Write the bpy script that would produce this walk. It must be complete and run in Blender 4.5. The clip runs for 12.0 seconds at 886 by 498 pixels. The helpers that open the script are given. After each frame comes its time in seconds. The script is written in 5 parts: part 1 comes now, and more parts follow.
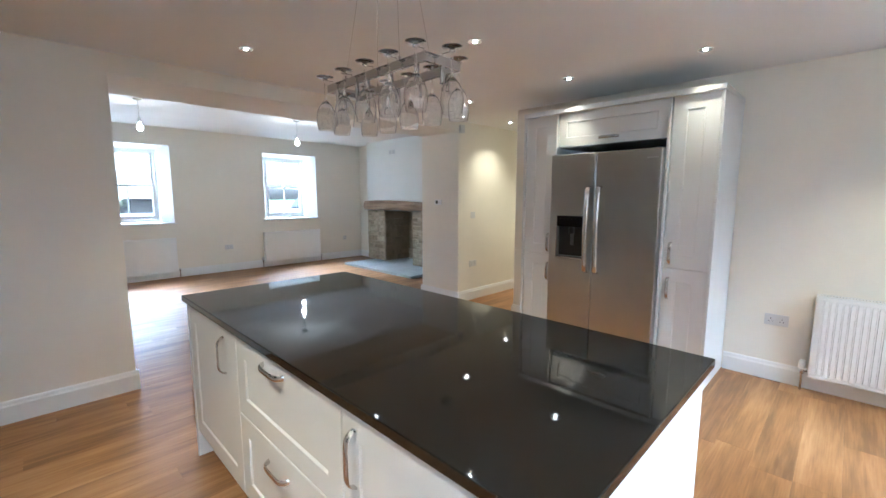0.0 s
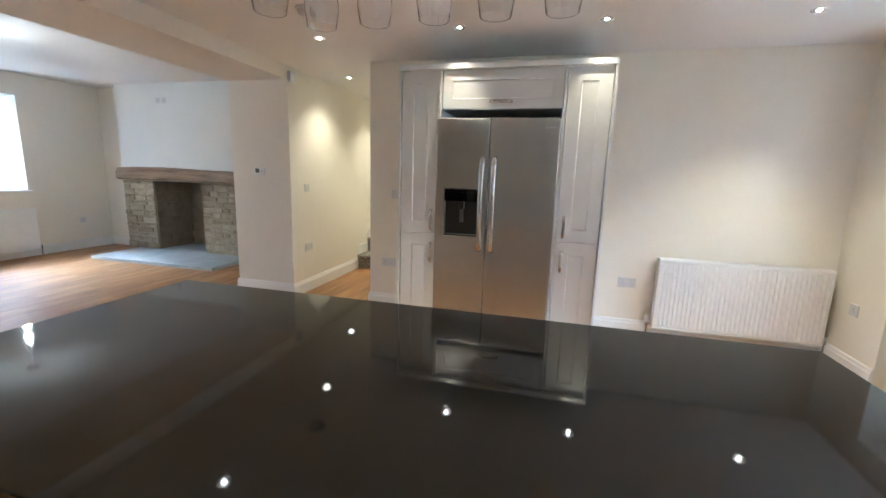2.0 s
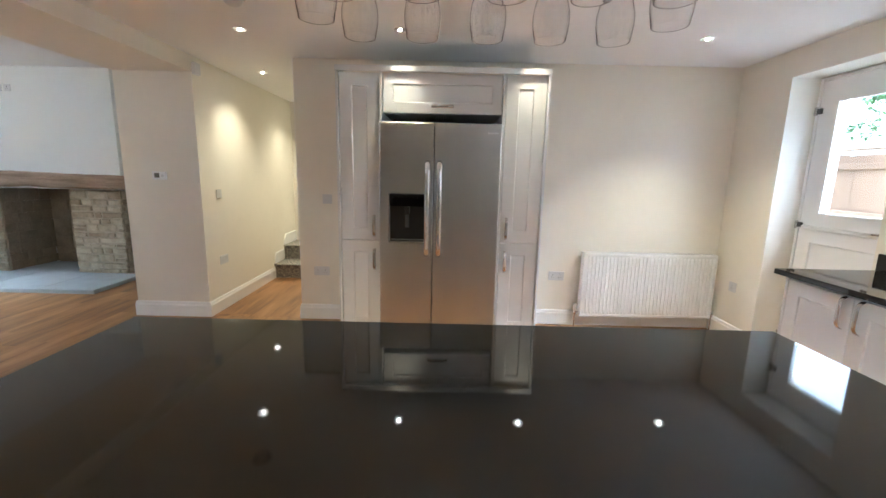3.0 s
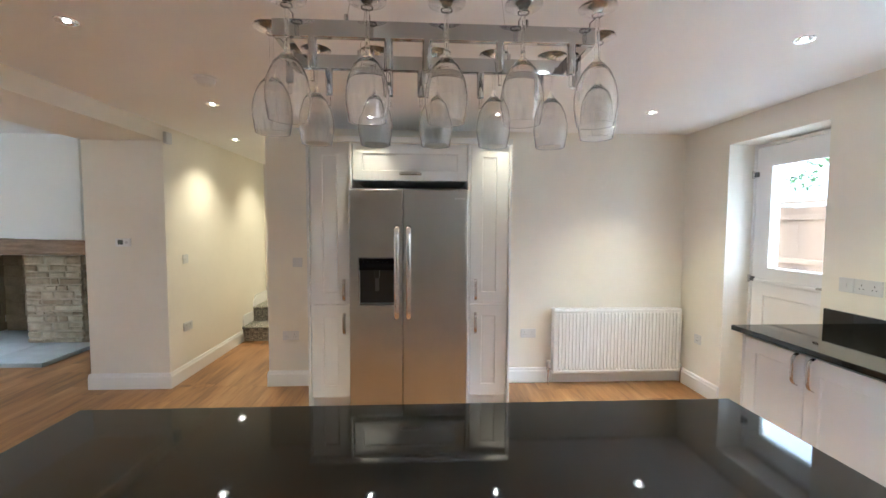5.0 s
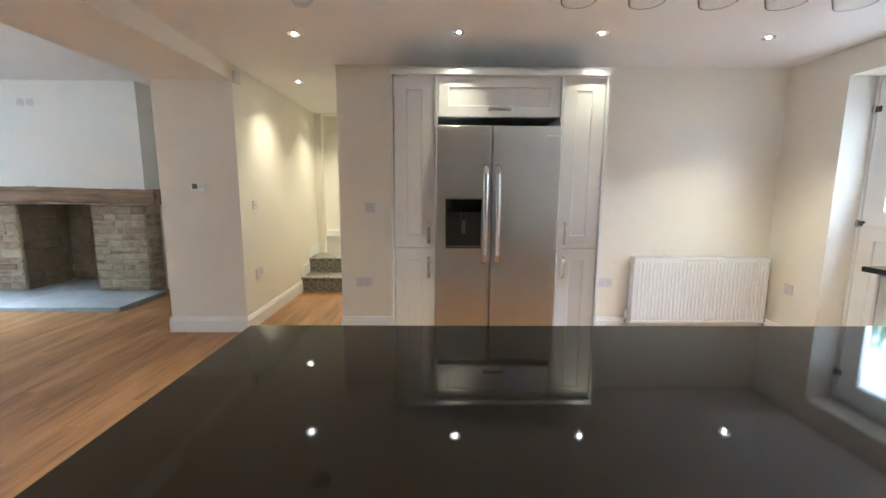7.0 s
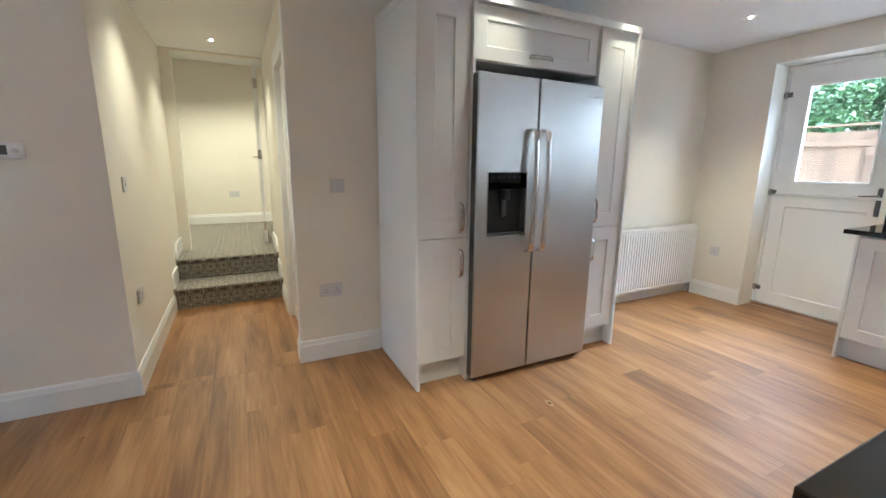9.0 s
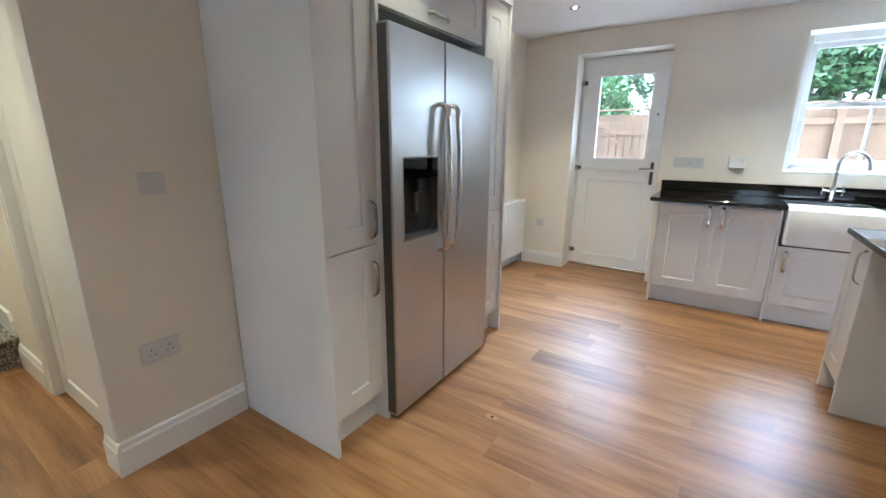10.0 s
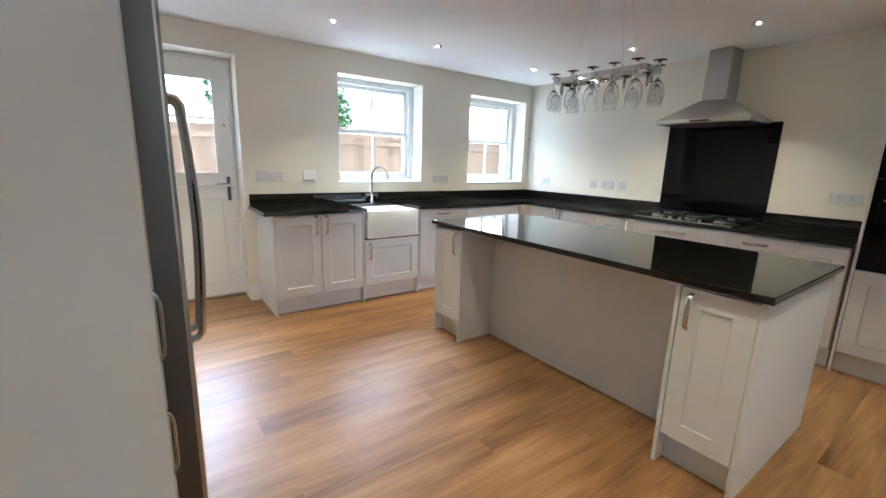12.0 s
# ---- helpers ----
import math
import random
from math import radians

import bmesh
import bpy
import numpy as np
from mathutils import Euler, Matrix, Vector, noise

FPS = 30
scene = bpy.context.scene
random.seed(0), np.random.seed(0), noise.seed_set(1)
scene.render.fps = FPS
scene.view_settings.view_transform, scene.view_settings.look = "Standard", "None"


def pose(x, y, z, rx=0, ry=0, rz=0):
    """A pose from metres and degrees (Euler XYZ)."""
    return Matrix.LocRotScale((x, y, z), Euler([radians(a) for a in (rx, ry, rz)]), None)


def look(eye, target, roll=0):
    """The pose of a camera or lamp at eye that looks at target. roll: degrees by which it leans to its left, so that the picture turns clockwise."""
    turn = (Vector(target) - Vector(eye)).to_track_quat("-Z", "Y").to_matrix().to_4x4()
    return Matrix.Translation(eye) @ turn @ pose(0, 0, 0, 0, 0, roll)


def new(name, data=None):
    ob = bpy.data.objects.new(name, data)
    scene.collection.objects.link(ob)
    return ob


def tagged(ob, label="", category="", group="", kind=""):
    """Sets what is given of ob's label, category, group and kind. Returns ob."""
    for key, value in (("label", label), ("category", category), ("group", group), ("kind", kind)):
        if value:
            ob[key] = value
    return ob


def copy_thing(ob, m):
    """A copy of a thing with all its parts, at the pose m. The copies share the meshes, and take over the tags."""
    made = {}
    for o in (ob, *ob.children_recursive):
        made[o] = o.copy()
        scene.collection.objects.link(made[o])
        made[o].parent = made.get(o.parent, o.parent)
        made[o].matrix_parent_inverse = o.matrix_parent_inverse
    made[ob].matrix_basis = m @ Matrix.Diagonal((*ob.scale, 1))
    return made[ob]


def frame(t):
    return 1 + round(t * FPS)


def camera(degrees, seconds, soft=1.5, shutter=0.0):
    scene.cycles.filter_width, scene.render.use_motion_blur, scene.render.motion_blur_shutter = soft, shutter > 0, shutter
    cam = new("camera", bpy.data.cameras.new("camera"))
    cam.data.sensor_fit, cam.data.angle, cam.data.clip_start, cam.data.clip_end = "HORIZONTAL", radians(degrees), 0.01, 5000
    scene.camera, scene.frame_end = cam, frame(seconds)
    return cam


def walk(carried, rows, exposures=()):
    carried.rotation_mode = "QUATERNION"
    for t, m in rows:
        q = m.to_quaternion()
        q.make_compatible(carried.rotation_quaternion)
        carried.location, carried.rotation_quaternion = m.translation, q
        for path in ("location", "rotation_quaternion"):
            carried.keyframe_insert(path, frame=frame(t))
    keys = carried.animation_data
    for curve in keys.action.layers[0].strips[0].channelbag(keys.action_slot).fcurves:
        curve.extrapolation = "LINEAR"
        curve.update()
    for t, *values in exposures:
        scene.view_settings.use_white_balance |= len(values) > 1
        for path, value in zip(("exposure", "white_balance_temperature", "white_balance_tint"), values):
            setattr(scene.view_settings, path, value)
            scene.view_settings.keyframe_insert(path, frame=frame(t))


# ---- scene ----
# ---- camera ----
cam = camera(94.3, 12.0)
PATH = [
    (0, (0.759, 0.788, 1.419), (-0.635, 2.2, 1.164), 0.1),
    (0.5, (0.636, 0.878, 1.393), (-0.669, 2.37, 1.125), 1.1),
    (1, (0.336, 0.875, 1.391), (-0.785, 2.508, 1.114), 2.0),
    (1.5, (0.013, 0.895, 1.386), (-0.786, 2.704, 1.087), 2.1),
    (2, (-0.287, 0.981, 1.359), (-0.767, 2.889, 1.002), 1.8),
    (2.5, (-0.551, 0.988, 1.343), (-0.694, 2.946, 0.964), 1.6),
    (3, (-0.646, 0.966, 1.404), (-0.649, 2.934, 1.047), 1.3),
    (3.5, (-0.643, 0.95, 1.43), (-0.58, 2.93, 1.16), 0.9),
    (5.3, (-0.593, 0.945, 1.512), (-0.486, 2.939, 1.399), 0.3),
    (5.5, (-0.606, 0.946, 1.509), (-0.503, 2.94, 1.391), 0.4),
    (6, (-0.601, 0.968, 1.481), (-0.541, 2.961, 1.32), 0.6),
    (6.5, (-0.744, 1.004, 1.405), (-0.717, 2.99, 1.17), 0.5),
    (7, (-1.112, 1.059, 1.327), (-1.091, 3.038, 1.038), 0.3),
    (7.2, (-1.254, 1.092, 1.322), (-1.229, 3.066, 1.001), 0.1),
    (8.8, (-2.25, 1.938, 1.297), (-1.515, 3.752, 0.886), 0.3),
    (9, (-2.3, 2.108, 1.29), (-1.428, 3.864, 0.891), 0.6),
    (9.5, (-2.429, 2.519, 1.289), (-1.168, 4.008, 0.85), 0.4),
    (10, (-2.461, 2.929, 1.312), (-0.84, 3.992, 0.819), 0.3),
    (10.5, (-2.412, 3.317, 1.34), (-0.536, 3.824, 0.865), 1.0),
    (11, (-2.391, 3.658, 1.348), (-0.448, 3.495, 0.904), 1.6),
    (11.5, (-2.262, 3.936, 1.357), (-0.451, 3.207, 0.921), 1.7),
    (12, (-2.143, 4.106, 1.34), (-0.558, 2.957, 0.927), 1.8),
]
walk(cam, [(t, look(eye, target, roll)) for t, eye, target, roll in PATH],
     exposures=[(0.0, 4.85, 4750, 2), (3.5, 4.95, 5000, 2), (5.8, 4.95, 5000, 1), (7.0, 5.0, 5000, 1), (9.0, 4.78, 4800, 1), (10.0, 4.62, 4750, 1), (10.8, 4.42, 4850, 1), (12.0, 4.5, 5000, 1)])


# ---- world, sun, lamps, exposure ----
world = bpy.data.worlds.new("world")
scene.world = world
world.use_nodes = True
wn = world.node_tree.nodes
wl = world.node_tree.links
sky = wn.new("ShaderNodeTexSky")
sky.sky_type = "NISHITA"
sky.sun_disc = False
sky.sun_elevation = radians(58)
sky.sun_rotation = radians(169.4)
sky.air_density, sky.dust_density, sky.ozone_density = 1.0, 6.0, 1.0
cloud = wn.new("ShaderNodeHueSaturation")
cloud.inputs["Saturation"].default_value = 0.35
wl.new(sky.outputs[0], cloud.inputs["Color"])
wl.new(cloud.outputs[0], wn["Background"].inputs[0])
wn["Background"].inputs[1].default_value = 0.11

sun_data = bpy.data.lights.new("sun", "SUN")
sun_data.energy, sun_data.angle, sun_data.color = 0.6, radians(15), (1.0, 0.96, 0.9)
sun = new("sun", sun_data)
sun.matrix_world = look((3, -16, 26), (0, 0, 0))

CEIL, LOUNGE_CEIL, BEAM = 2.375, 2.56, 2.24
DOWNLIGHTS = [(-2.11, 4.07), (-0.98, 4.01), (-0.01, 4.01), (1.165, 4.06), (-2.12, 2.85), (-1.0, 2.85), (1.175, 2.81),
              (1.2, 1.815), (-2.16, 1.9), (1.25, 0.485), (0.1, 0.465), (-0.84, 0.458), (-2.51, 5.35), (-2.41, 6.62), (-2.8, 8.2), (-2.0, 8.3)]
for dx, dy in DOWNLIGHTS:
    top_z = 2.7 if dy > 7 else CEIL
    d = bpy.data.lights.new("downlight_beam", "SPOT")
    d.energy = 5.0 if dy > 7 else 2.3 if dy > 5 else 1.1 if dy > 3.9 and dx < 0.5 else 3.0 if dx < -2.0 else 4.5 if dy < 1 else 3.7
    d.color, d.spot_size, d.spot_blend, d.shadow_soft_size = (1.0, 0.76, 0.45), radians(130 if dy > 7 else 72 if 3.9 < dy < 4.5 and dx < 0.5 else 112 if dy > 4.5 else 94), 1.0, 0.009
    new("downlight_beam", d).matrix_world = pose(dx, dy, top_z - 0.012)
PENDANTS = [(-5.37, 1.84), (-5.39, 3.82)]
for px, py in PENDANTS:
    d = bpy.data.lights.new("pendant_glow", "POINT")
    d.energy, d.color, d.shadow_soft_size = 0.3, (1.0, 0.9, 0.74), 0.025
    new("pendant_glow", d).matrix_world = pose(px, py, 2.10)

# added unseen area lamps, high outside each window wall, boosting the sky's daylight indoors
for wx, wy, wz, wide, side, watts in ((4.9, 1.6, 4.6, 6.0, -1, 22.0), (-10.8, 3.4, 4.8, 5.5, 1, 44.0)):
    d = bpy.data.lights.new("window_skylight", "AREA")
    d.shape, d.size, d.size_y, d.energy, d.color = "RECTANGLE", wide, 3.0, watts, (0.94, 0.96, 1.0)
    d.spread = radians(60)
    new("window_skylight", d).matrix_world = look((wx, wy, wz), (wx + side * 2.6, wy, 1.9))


# ---- materials ----
def mat(name, a, b=None, rough=0.5, metal=0.0, scale=6.0, stretch=(1, 1, 1), bump=0.0, bump_scale=80.0, rough_var=0.0,
        island=0.0, objrand=0.0, spec=0.5, fine=0.0, coat=0.0):
    """Two-tone surface: large soft variation, fine grain, relief, and a change of tone from piece to piece."""
    m = bpy.data.materials.new(name)
    m.use_nodes = True
    n, l = m.node_tree.nodes, m.node_tree.links
    p = n["Principled BSDF"]
    p.inputs["Roughness"].default_value, p.inputs["Metallic"].default_value = rough, metal
    p.inputs["Specular IOR Level"].default_value = spec
    p.inputs["Coat Weight"].default_value = coat
    p.inputs["Coat Roughness"].default_value = 0.05
    b = b or tuple(c * 0.9 for c in a)
    tc, mp = n.new("ShaderNodeTexCoord"), n.new("ShaderNodeMapping")
    mp.inputs["Scale"].default_value = stretch
    geo = n.new("ShaderNodeNewGeometry")
    l.new(tc.outputs["Object"], mp.inputs[0])
    noise1 = n.new("ShaderNodeTexNoise")
    noise1.inputs["Scale"].default_value, noise1.inputs["Detail"].default_value = scale, 5
    l.new(mp.outputs[0], noise1.inputs["Vector"])
    fac = noise1.outputs[0]
    if objrand or island:
        src = n.new("ShaderNodeObjectInfo").outputs["Random"] if objrand else geo.outputs["Random Per Island"]
        shift = n.new("ShaderNodeVectorMath")
        shift.operation = "ADD"
        wide = n.new("ShaderNodeMath")
        wide.operation = "MULTIPLY"
        wide.inputs[1].default_value = 37.0
        l.new(src, wide.inputs[0])
        l.new(mp.outputs[0], shift.inputs[0])
        l.new(wide.outputs[0], shift.inputs[1])
        l.new(shift.outputs[0], noise1.inputs["Vector"])
        add = n.new("ShaderNodeMath")
        add.operation = "MULTIPLY_ADD"
        add.inputs[1].default_value = objrand or island
        l.new(src, add.inputs[0])
        l.new(fac, add.inputs[2])
        off = n.new("ShaderNodeMath")
        off.operation = "SUBTRACT"
        off.inputs[1].default_value = (objrand or island) / 2
        l.new(add.outputs[0], off.inputs[0])
        fac = off.outputs[0]
    ramp = n.new("ShaderNodeMapRange")
    ramp.inputs["From Min"].default_value, ramp.inputs["From Max"].default_value = 0.3, 0.7
    l.new(fac, ramp.inputs["Value"])
    mix = n.new("ShaderNodeMix")
    mix.data_type = "RGBA"
    mix.inputs["A"].default_value, mix.inputs["B"].default_value = (*a, 1), (*b, 1)
    l.new(ramp.outputs[0], mix.inputs["Factor"])
    out = mix.outputs["Result"]
    if fine:
        n2 = n.new("ShaderNodeTexNoise")
        n2.inputs["Scale"].default_value, n2.inputs["Detail"].default_value = scale * 9, 3
        l.new(mp.outputs[0], n2.inputs["Vector"])
        r2 = n.new("ShaderNodeMapRange")
        r2.inputs["To Min"].default_value, r2.inputs["To Max"].default_value = 1 - fine, 1 + fine
        l.new(n2.outputs[0], r2.inputs["Value"])
        mul = n.new("ShaderNodeMix")
        mul.data_type, mul.blend_type = "RGBA", "MULTIPLY"
        mul.inputs["Factor"].default_value = 1
        l.new(out, mul.inputs["A"])
        l.new(r2.outputs[0], mul.inputs["B"])
        out = mul.outputs["Result"]
    l.new(out, p.inputs["Base Color"])
    if rough_var:
        r3 = n.new("ShaderNodeMapRange")
        r3.inputs["To Min"].default_value, r3.inputs["To Max"].default_value = rough - rough_var, rough + rough_var
        l.new(noise1.outputs[0], r3.inputs["Value"])
        l.new(r3.outputs[0], p.inputs["Roughness"])
    if bump:
        n3, bp = n.new("ShaderNodeTexNoise"), n.new("ShaderNodeBump")
        n3.inputs["Scale"].default_value, n3.inputs["Detail"].default_value = bump_scale, 4
        bp.inputs["Strength"].default_value, bp.inputs["Distance"].default_value = bump, 0.004
        l.new(mp.outputs[0], n3.inputs["Vector"])
        l.new(n3.outputs[0], bp.inputs["Height"])
        l.new(bp.outputs[0], p.inputs["Normal"])
    return m


def glass_mat(name, tint=(1, 1, 1), ior=1.45):
    m = bpy.data.materials.new(name)
    m.use_nodes = True
    p = m.node_tree.nodes["Principled BSDF"]
    p.inputs["Base Color"].default_value = (*tint, 1)
    p.inputs["Roughness"].default_value, p.inputs["Transmission Weight"].default_value, p.inputs["IOR"].default_value = 0.0, 1.0, ior
    return m


def wine_glass_mat(name):
    """Clear blown glass with a faint polished sheen that catches the lamps."""
    m = glass_mat(name, ior=1.4)
    n, l = m.node_tree.nodes, m.node_tree.links
    gloss, sheen = n.new("ShaderNodeBsdfGlossy"), n.new("ShaderNodeMixShader")
    gloss.inputs["Roughness"].default_value = 0.05
    sheen.inputs[0].default_value = 0.05
    l.new(n["Principled BSDF"].outputs[0], sheen.inputs[1])
    l.new(gloss.outputs[0], sheen.inputs[2])
    l.new(sheen.outputs[0], n["Material Output"].inputs[0])
    return m


def glow_mat(name, color, strength):
    m = bpy.data.materials.new(name)
    m.use_nodes = True
    p = m.node_tree.nodes["Principled BSDF"]
    p.inputs["Emission Color"].default_value, p.inputs["Emission Strength"].default_value = (*color, 1), strength
    return m


M_WALL = mat("cream_emulsion", (0.83, 0.79, 0.70), (0.80, 0.76, 0.67), 0.75, scale=1.5, bump=0.08, bump_scale=120, fine=0.02)
M_WHITE_WALL = mat("white_emulsion", (0.80, 0.80, 0.77), (0.77, 0.77, 0.74), 0.8, scale=1.5, bump=0.08, bump_scale=120)
M_CEILING = mat("ceiling_emulsion", (0.85, 0.845, 0.84), (0.82, 0.815, 0.81), 0.85, scale=1.2, bump=0.05, bump_scale=100)
M_TRIM = mat("white_gloss_paint", (0.85, 0.85, 0.845), (0.83, 0.83, 0.82), 0.3, scale=3, bump=0.03, bump_scale=60)
M_CABINET = mat("pale_grey_cabinet_paint", (0.72, 0.725, 0.72), (0.69, 0.695, 0.69), 0.42, scale=3, bump=0.02, bump_scale=160)
M_CARCASS = mat("grey_cabinet_panel", (0.71, 0.715, 0.71), (0.68, 0.685, 0.68), 0.45, scale=3)
M_KNOT = mat("oak_knot", (0.10, 0.05, 0.02), (0.03, 0.016, 0.008), 0.45, scale=60)
M_KNOT_RIM = mat("pale_oak_swirl", (0.46, 0.30, 0.14), (0.38, 0.22, 0.09), 0.4, scale=60)
M_SUBFLOOR = mat("dark_screed", (0.06, 0.045, 0.035), rough=0.9)
M_GRANITE = mat("black_granite", (0.006, 0.0058, 0.005), (0.013, 0.0122, 0.0105), 0.045, scale=110, fine=0.6, rough_var=0.01, spec=0.5)
M_STEEL = mat("brushed_stainless", (0.49, 0.48, 0.47), (0.45, 0.44, 0.43), 0.30, 1.0, scale=4, stretch=(1, 1, 0.6), rough_var=0.02)
M_STEEL_DARK = mat("dark_grey_steel_side", (0.12, 0.12, 0.12), rough=0.4, metal=0.6)
M_EDGE = mat("grey_steel_edge", (0.13, 0.127, 0.122), rough=0.35, metal=0.9, scale=4)
M_NICKEL = mat("brushed_nickel", (0.64, 0.62, 0.60), rough=0.24, metal=1.0, scale=10)
M_CHROME = mat("chrome", (0.56, 0.56, 0.57), (0.52, 0.52, 0.53), rough=0.05, metal=1.0)
M_BLACK = mat("black_plastic", (0.012, 0.012, 0.013), rough=0.35)
M_BLACK_GLASS = mat("black_glass", (0.004, 0.004, 0.005), (0.005, 0.005, 0.006), rough=0.04, spec=0.2)
M_PLASTIC = mat("white_plastic", (0.66, 0.66, 0.66), (0.63, 0.63, 0.63), rough=0.3)
M_SCREEN = mat("grey_display", (0.13, 0.14, 0.125), rough=0.2)
M_CERAMIC = mat("white_fireclay", (0.84, 0.84, 0.82), (0.82, 0.82, 0.80), rough=0.12)
M_RAD = mat("white_radiator_enamel", (0.84, 0.84, 0.83), (0.82, 0.82, 0.81), rough=0.3)
M_STONE = mat("buff_sandstone", (0.44, 0.38, 0.275), (0.26, 0.215, 0.145), 0.9, scale=9, objrand=0.4, fine=0.25, bump=0.8, bump_scale=45)
M_MORTAR = mat("lime_mortar", (0.42, 0.37, 0.28), (0.30, 0.26, 0.19), 0.95, scale=12, bump=0.7, bump_scale=60)
M_SOOT = mat("sooty_stone", (0.30, 0.24, 0.165), (0.20, 0.158, 0.105), 0.95, scale=5, objrand=0.15, fine=0.25, bump=0.9, bump_scale=30)
M_BEAM = mat("weathered_oak_beam", (0.36, 0.26, 0.17), (0.17, 0.115, 0.07), 0.75, scale=4, stretch=(0.5, 4, 4), fine=0.3, bump=0.9, bump_scale=18)
M_SLATE = mat("grey_hearth_slate", (0.40, 0.43, 0.44), (0.33, 0.36, 0.37), 0.5, scale=5, objrand=0.3, bump=0.25, bump_scale=20, fine=0.06)
M_GLASS = glass_mat("window_glass")
M_WINE = wine_glass_mat("clear_glass")
M_GLOW = glow_mat("lit_lamp", (1.0, 0.88, 0.66), 7.0)
M_BULB = glow_mat("lit_bulb", (1.0, 0.9, 0.75), 4.0)
M_FENCE = mat("larch_fence", (0.145, 0.09, 0.052), (0.10, 0.06, 0.033), 0.8, scale=3, stretch=(5, 5, 0.7), objrand=0.5, fine=0.15)
M_PATIO = mat("patio_stone", (0.36, 0.35, 0.32), (0.28, 0.27, 0.25), 0.85, scale=2)
M_ROAD = mat("asphalt", (0.06, 0.06, 0.06), (0.045, 0.045, 0.045), 0.9, scale=1)
M_GRASS = mat("grass", (0.06, 0.11, 0.03), (0.04, 0.08, 0.02), 0.9, scale=3)
M_LEAF = mat("leaf", (0.075, 0.13, 0.05), (0.11, 0.17, 0.075), 0.6, scale=1, island=1.0)
M_BARK = mat("bark", (0.10, 0.075, 0.05), rough=0.9)
M_RENDER = mat("pale_render", (0.62, 0.60, 0.55), (0.55, 0.53, 0.48), 0.9)
M_BRICK = mat("red_brick", (0.33, 0.15, 0.09), (0.24, 0.11, 0.07), 0.9, scale=8, fine=0.2)
M_ROOF = mat("roof_slate", (0.11, 0.11, 0.12), (0.08, 0.08, 0.09), 0.7, scale=5)
M_CAR = mat("silver_blue_car_paint", (0.25, 0.30, 0.38), rough=0.25, coat=0.6)
M_RUBBER = mat("rubber", (0.02, 0.02, 0.02), rough=0.8)
M_COPPER = mat("copper_pipe", (0.55, 0.28, 0.17), rough=0.3, metal=1.0)


def carpet_mat():
    """Black and cream carpet with a small ornamental repeat."""
    m = bpy.data.materials.new("patterned_stair_carpet")
    m.use_nodes = True
    n, l = m.node_tree.nodes, m.node_tree.links
    p = n["Principled BSDF"]
    p.inputs["Roughness"].default_value = 0.95
    tc, sp = n.new("ShaderNodeTexCoord"), n.new("ShaderNodeSeparateXYZ")
    l.new(tc.outputs["Object"], sp.inputs[0])

    def op(kind, a, b=None):
        q = n.new("ShaderNodeMath")
        q.operation = kind
        for k, v in enumerate((a, b)):
            if v is None:
                continue
            if isinstance(v, (int, float)):
                q.inputs[k].default_value = v
            else:
                l.new(v, q.inputs[k])
        return q.outputs[0]

    along = op("ADD", sp.outputs[1], sp.outputs[2])
    k = 2 * math.pi / 0.11
    cx, cy = op("COSINE", op("MULTIPLY", sp.outputs[0], k)), op("COSINE", op("MULTIPLY", along, k))
    prod = op("MULTIPLY", cx, cy)
    fx, fy = op("COSINE", op("MULTIPLY", sp.outputs[0], 3 * k)), op("COSINE", op("MULTIPLY", along, 3 * k))
    wave = op("ADD", prod, op("MULTIPLY", op("ADD", fx, fy), 0.35))
    ring = op("ABSOLUTE", op("SUBTRACT", op("ABSOLUTE", wave), 0.42))
    ramp = n.new("ShaderNodeMapRange")
    ramp.inputs["From Min"].default_value, ramp.inputs["From Max"].default_value = 0.12, 0.22
    l.new(ring, ramp.inputs["Value"])
    mix = n.new("ShaderNodeMix")
    mix.data_type = "RGBA"
    mix.inputs["A"].default_value, mix.inputs["B"].default_value = (0.42, 0.39, 0.33, 1), (0.12, 0.112, 0.10, 1)
    l.new(ramp.outputs[0], mix.inputs["Factor"])
    l.new(mix.outputs["Result"], p.inputs["Base Color"])
    pile, bp = n.new("ShaderNodeTexNoise"), n.new("ShaderNodeBump")
    pile.inputs["Scale"].default_value = 400
    bp.inputs["Strength"].default_value = 0.5
    l.new(tc.outputs["Object"], pile.inputs["Vector"])
    l.new(pile.outputs[0], bp.inputs["Height"])
    l.new(bp.outputs[0], p.inputs["Normal"])
    return m


M_CARPET = carpet_mat()


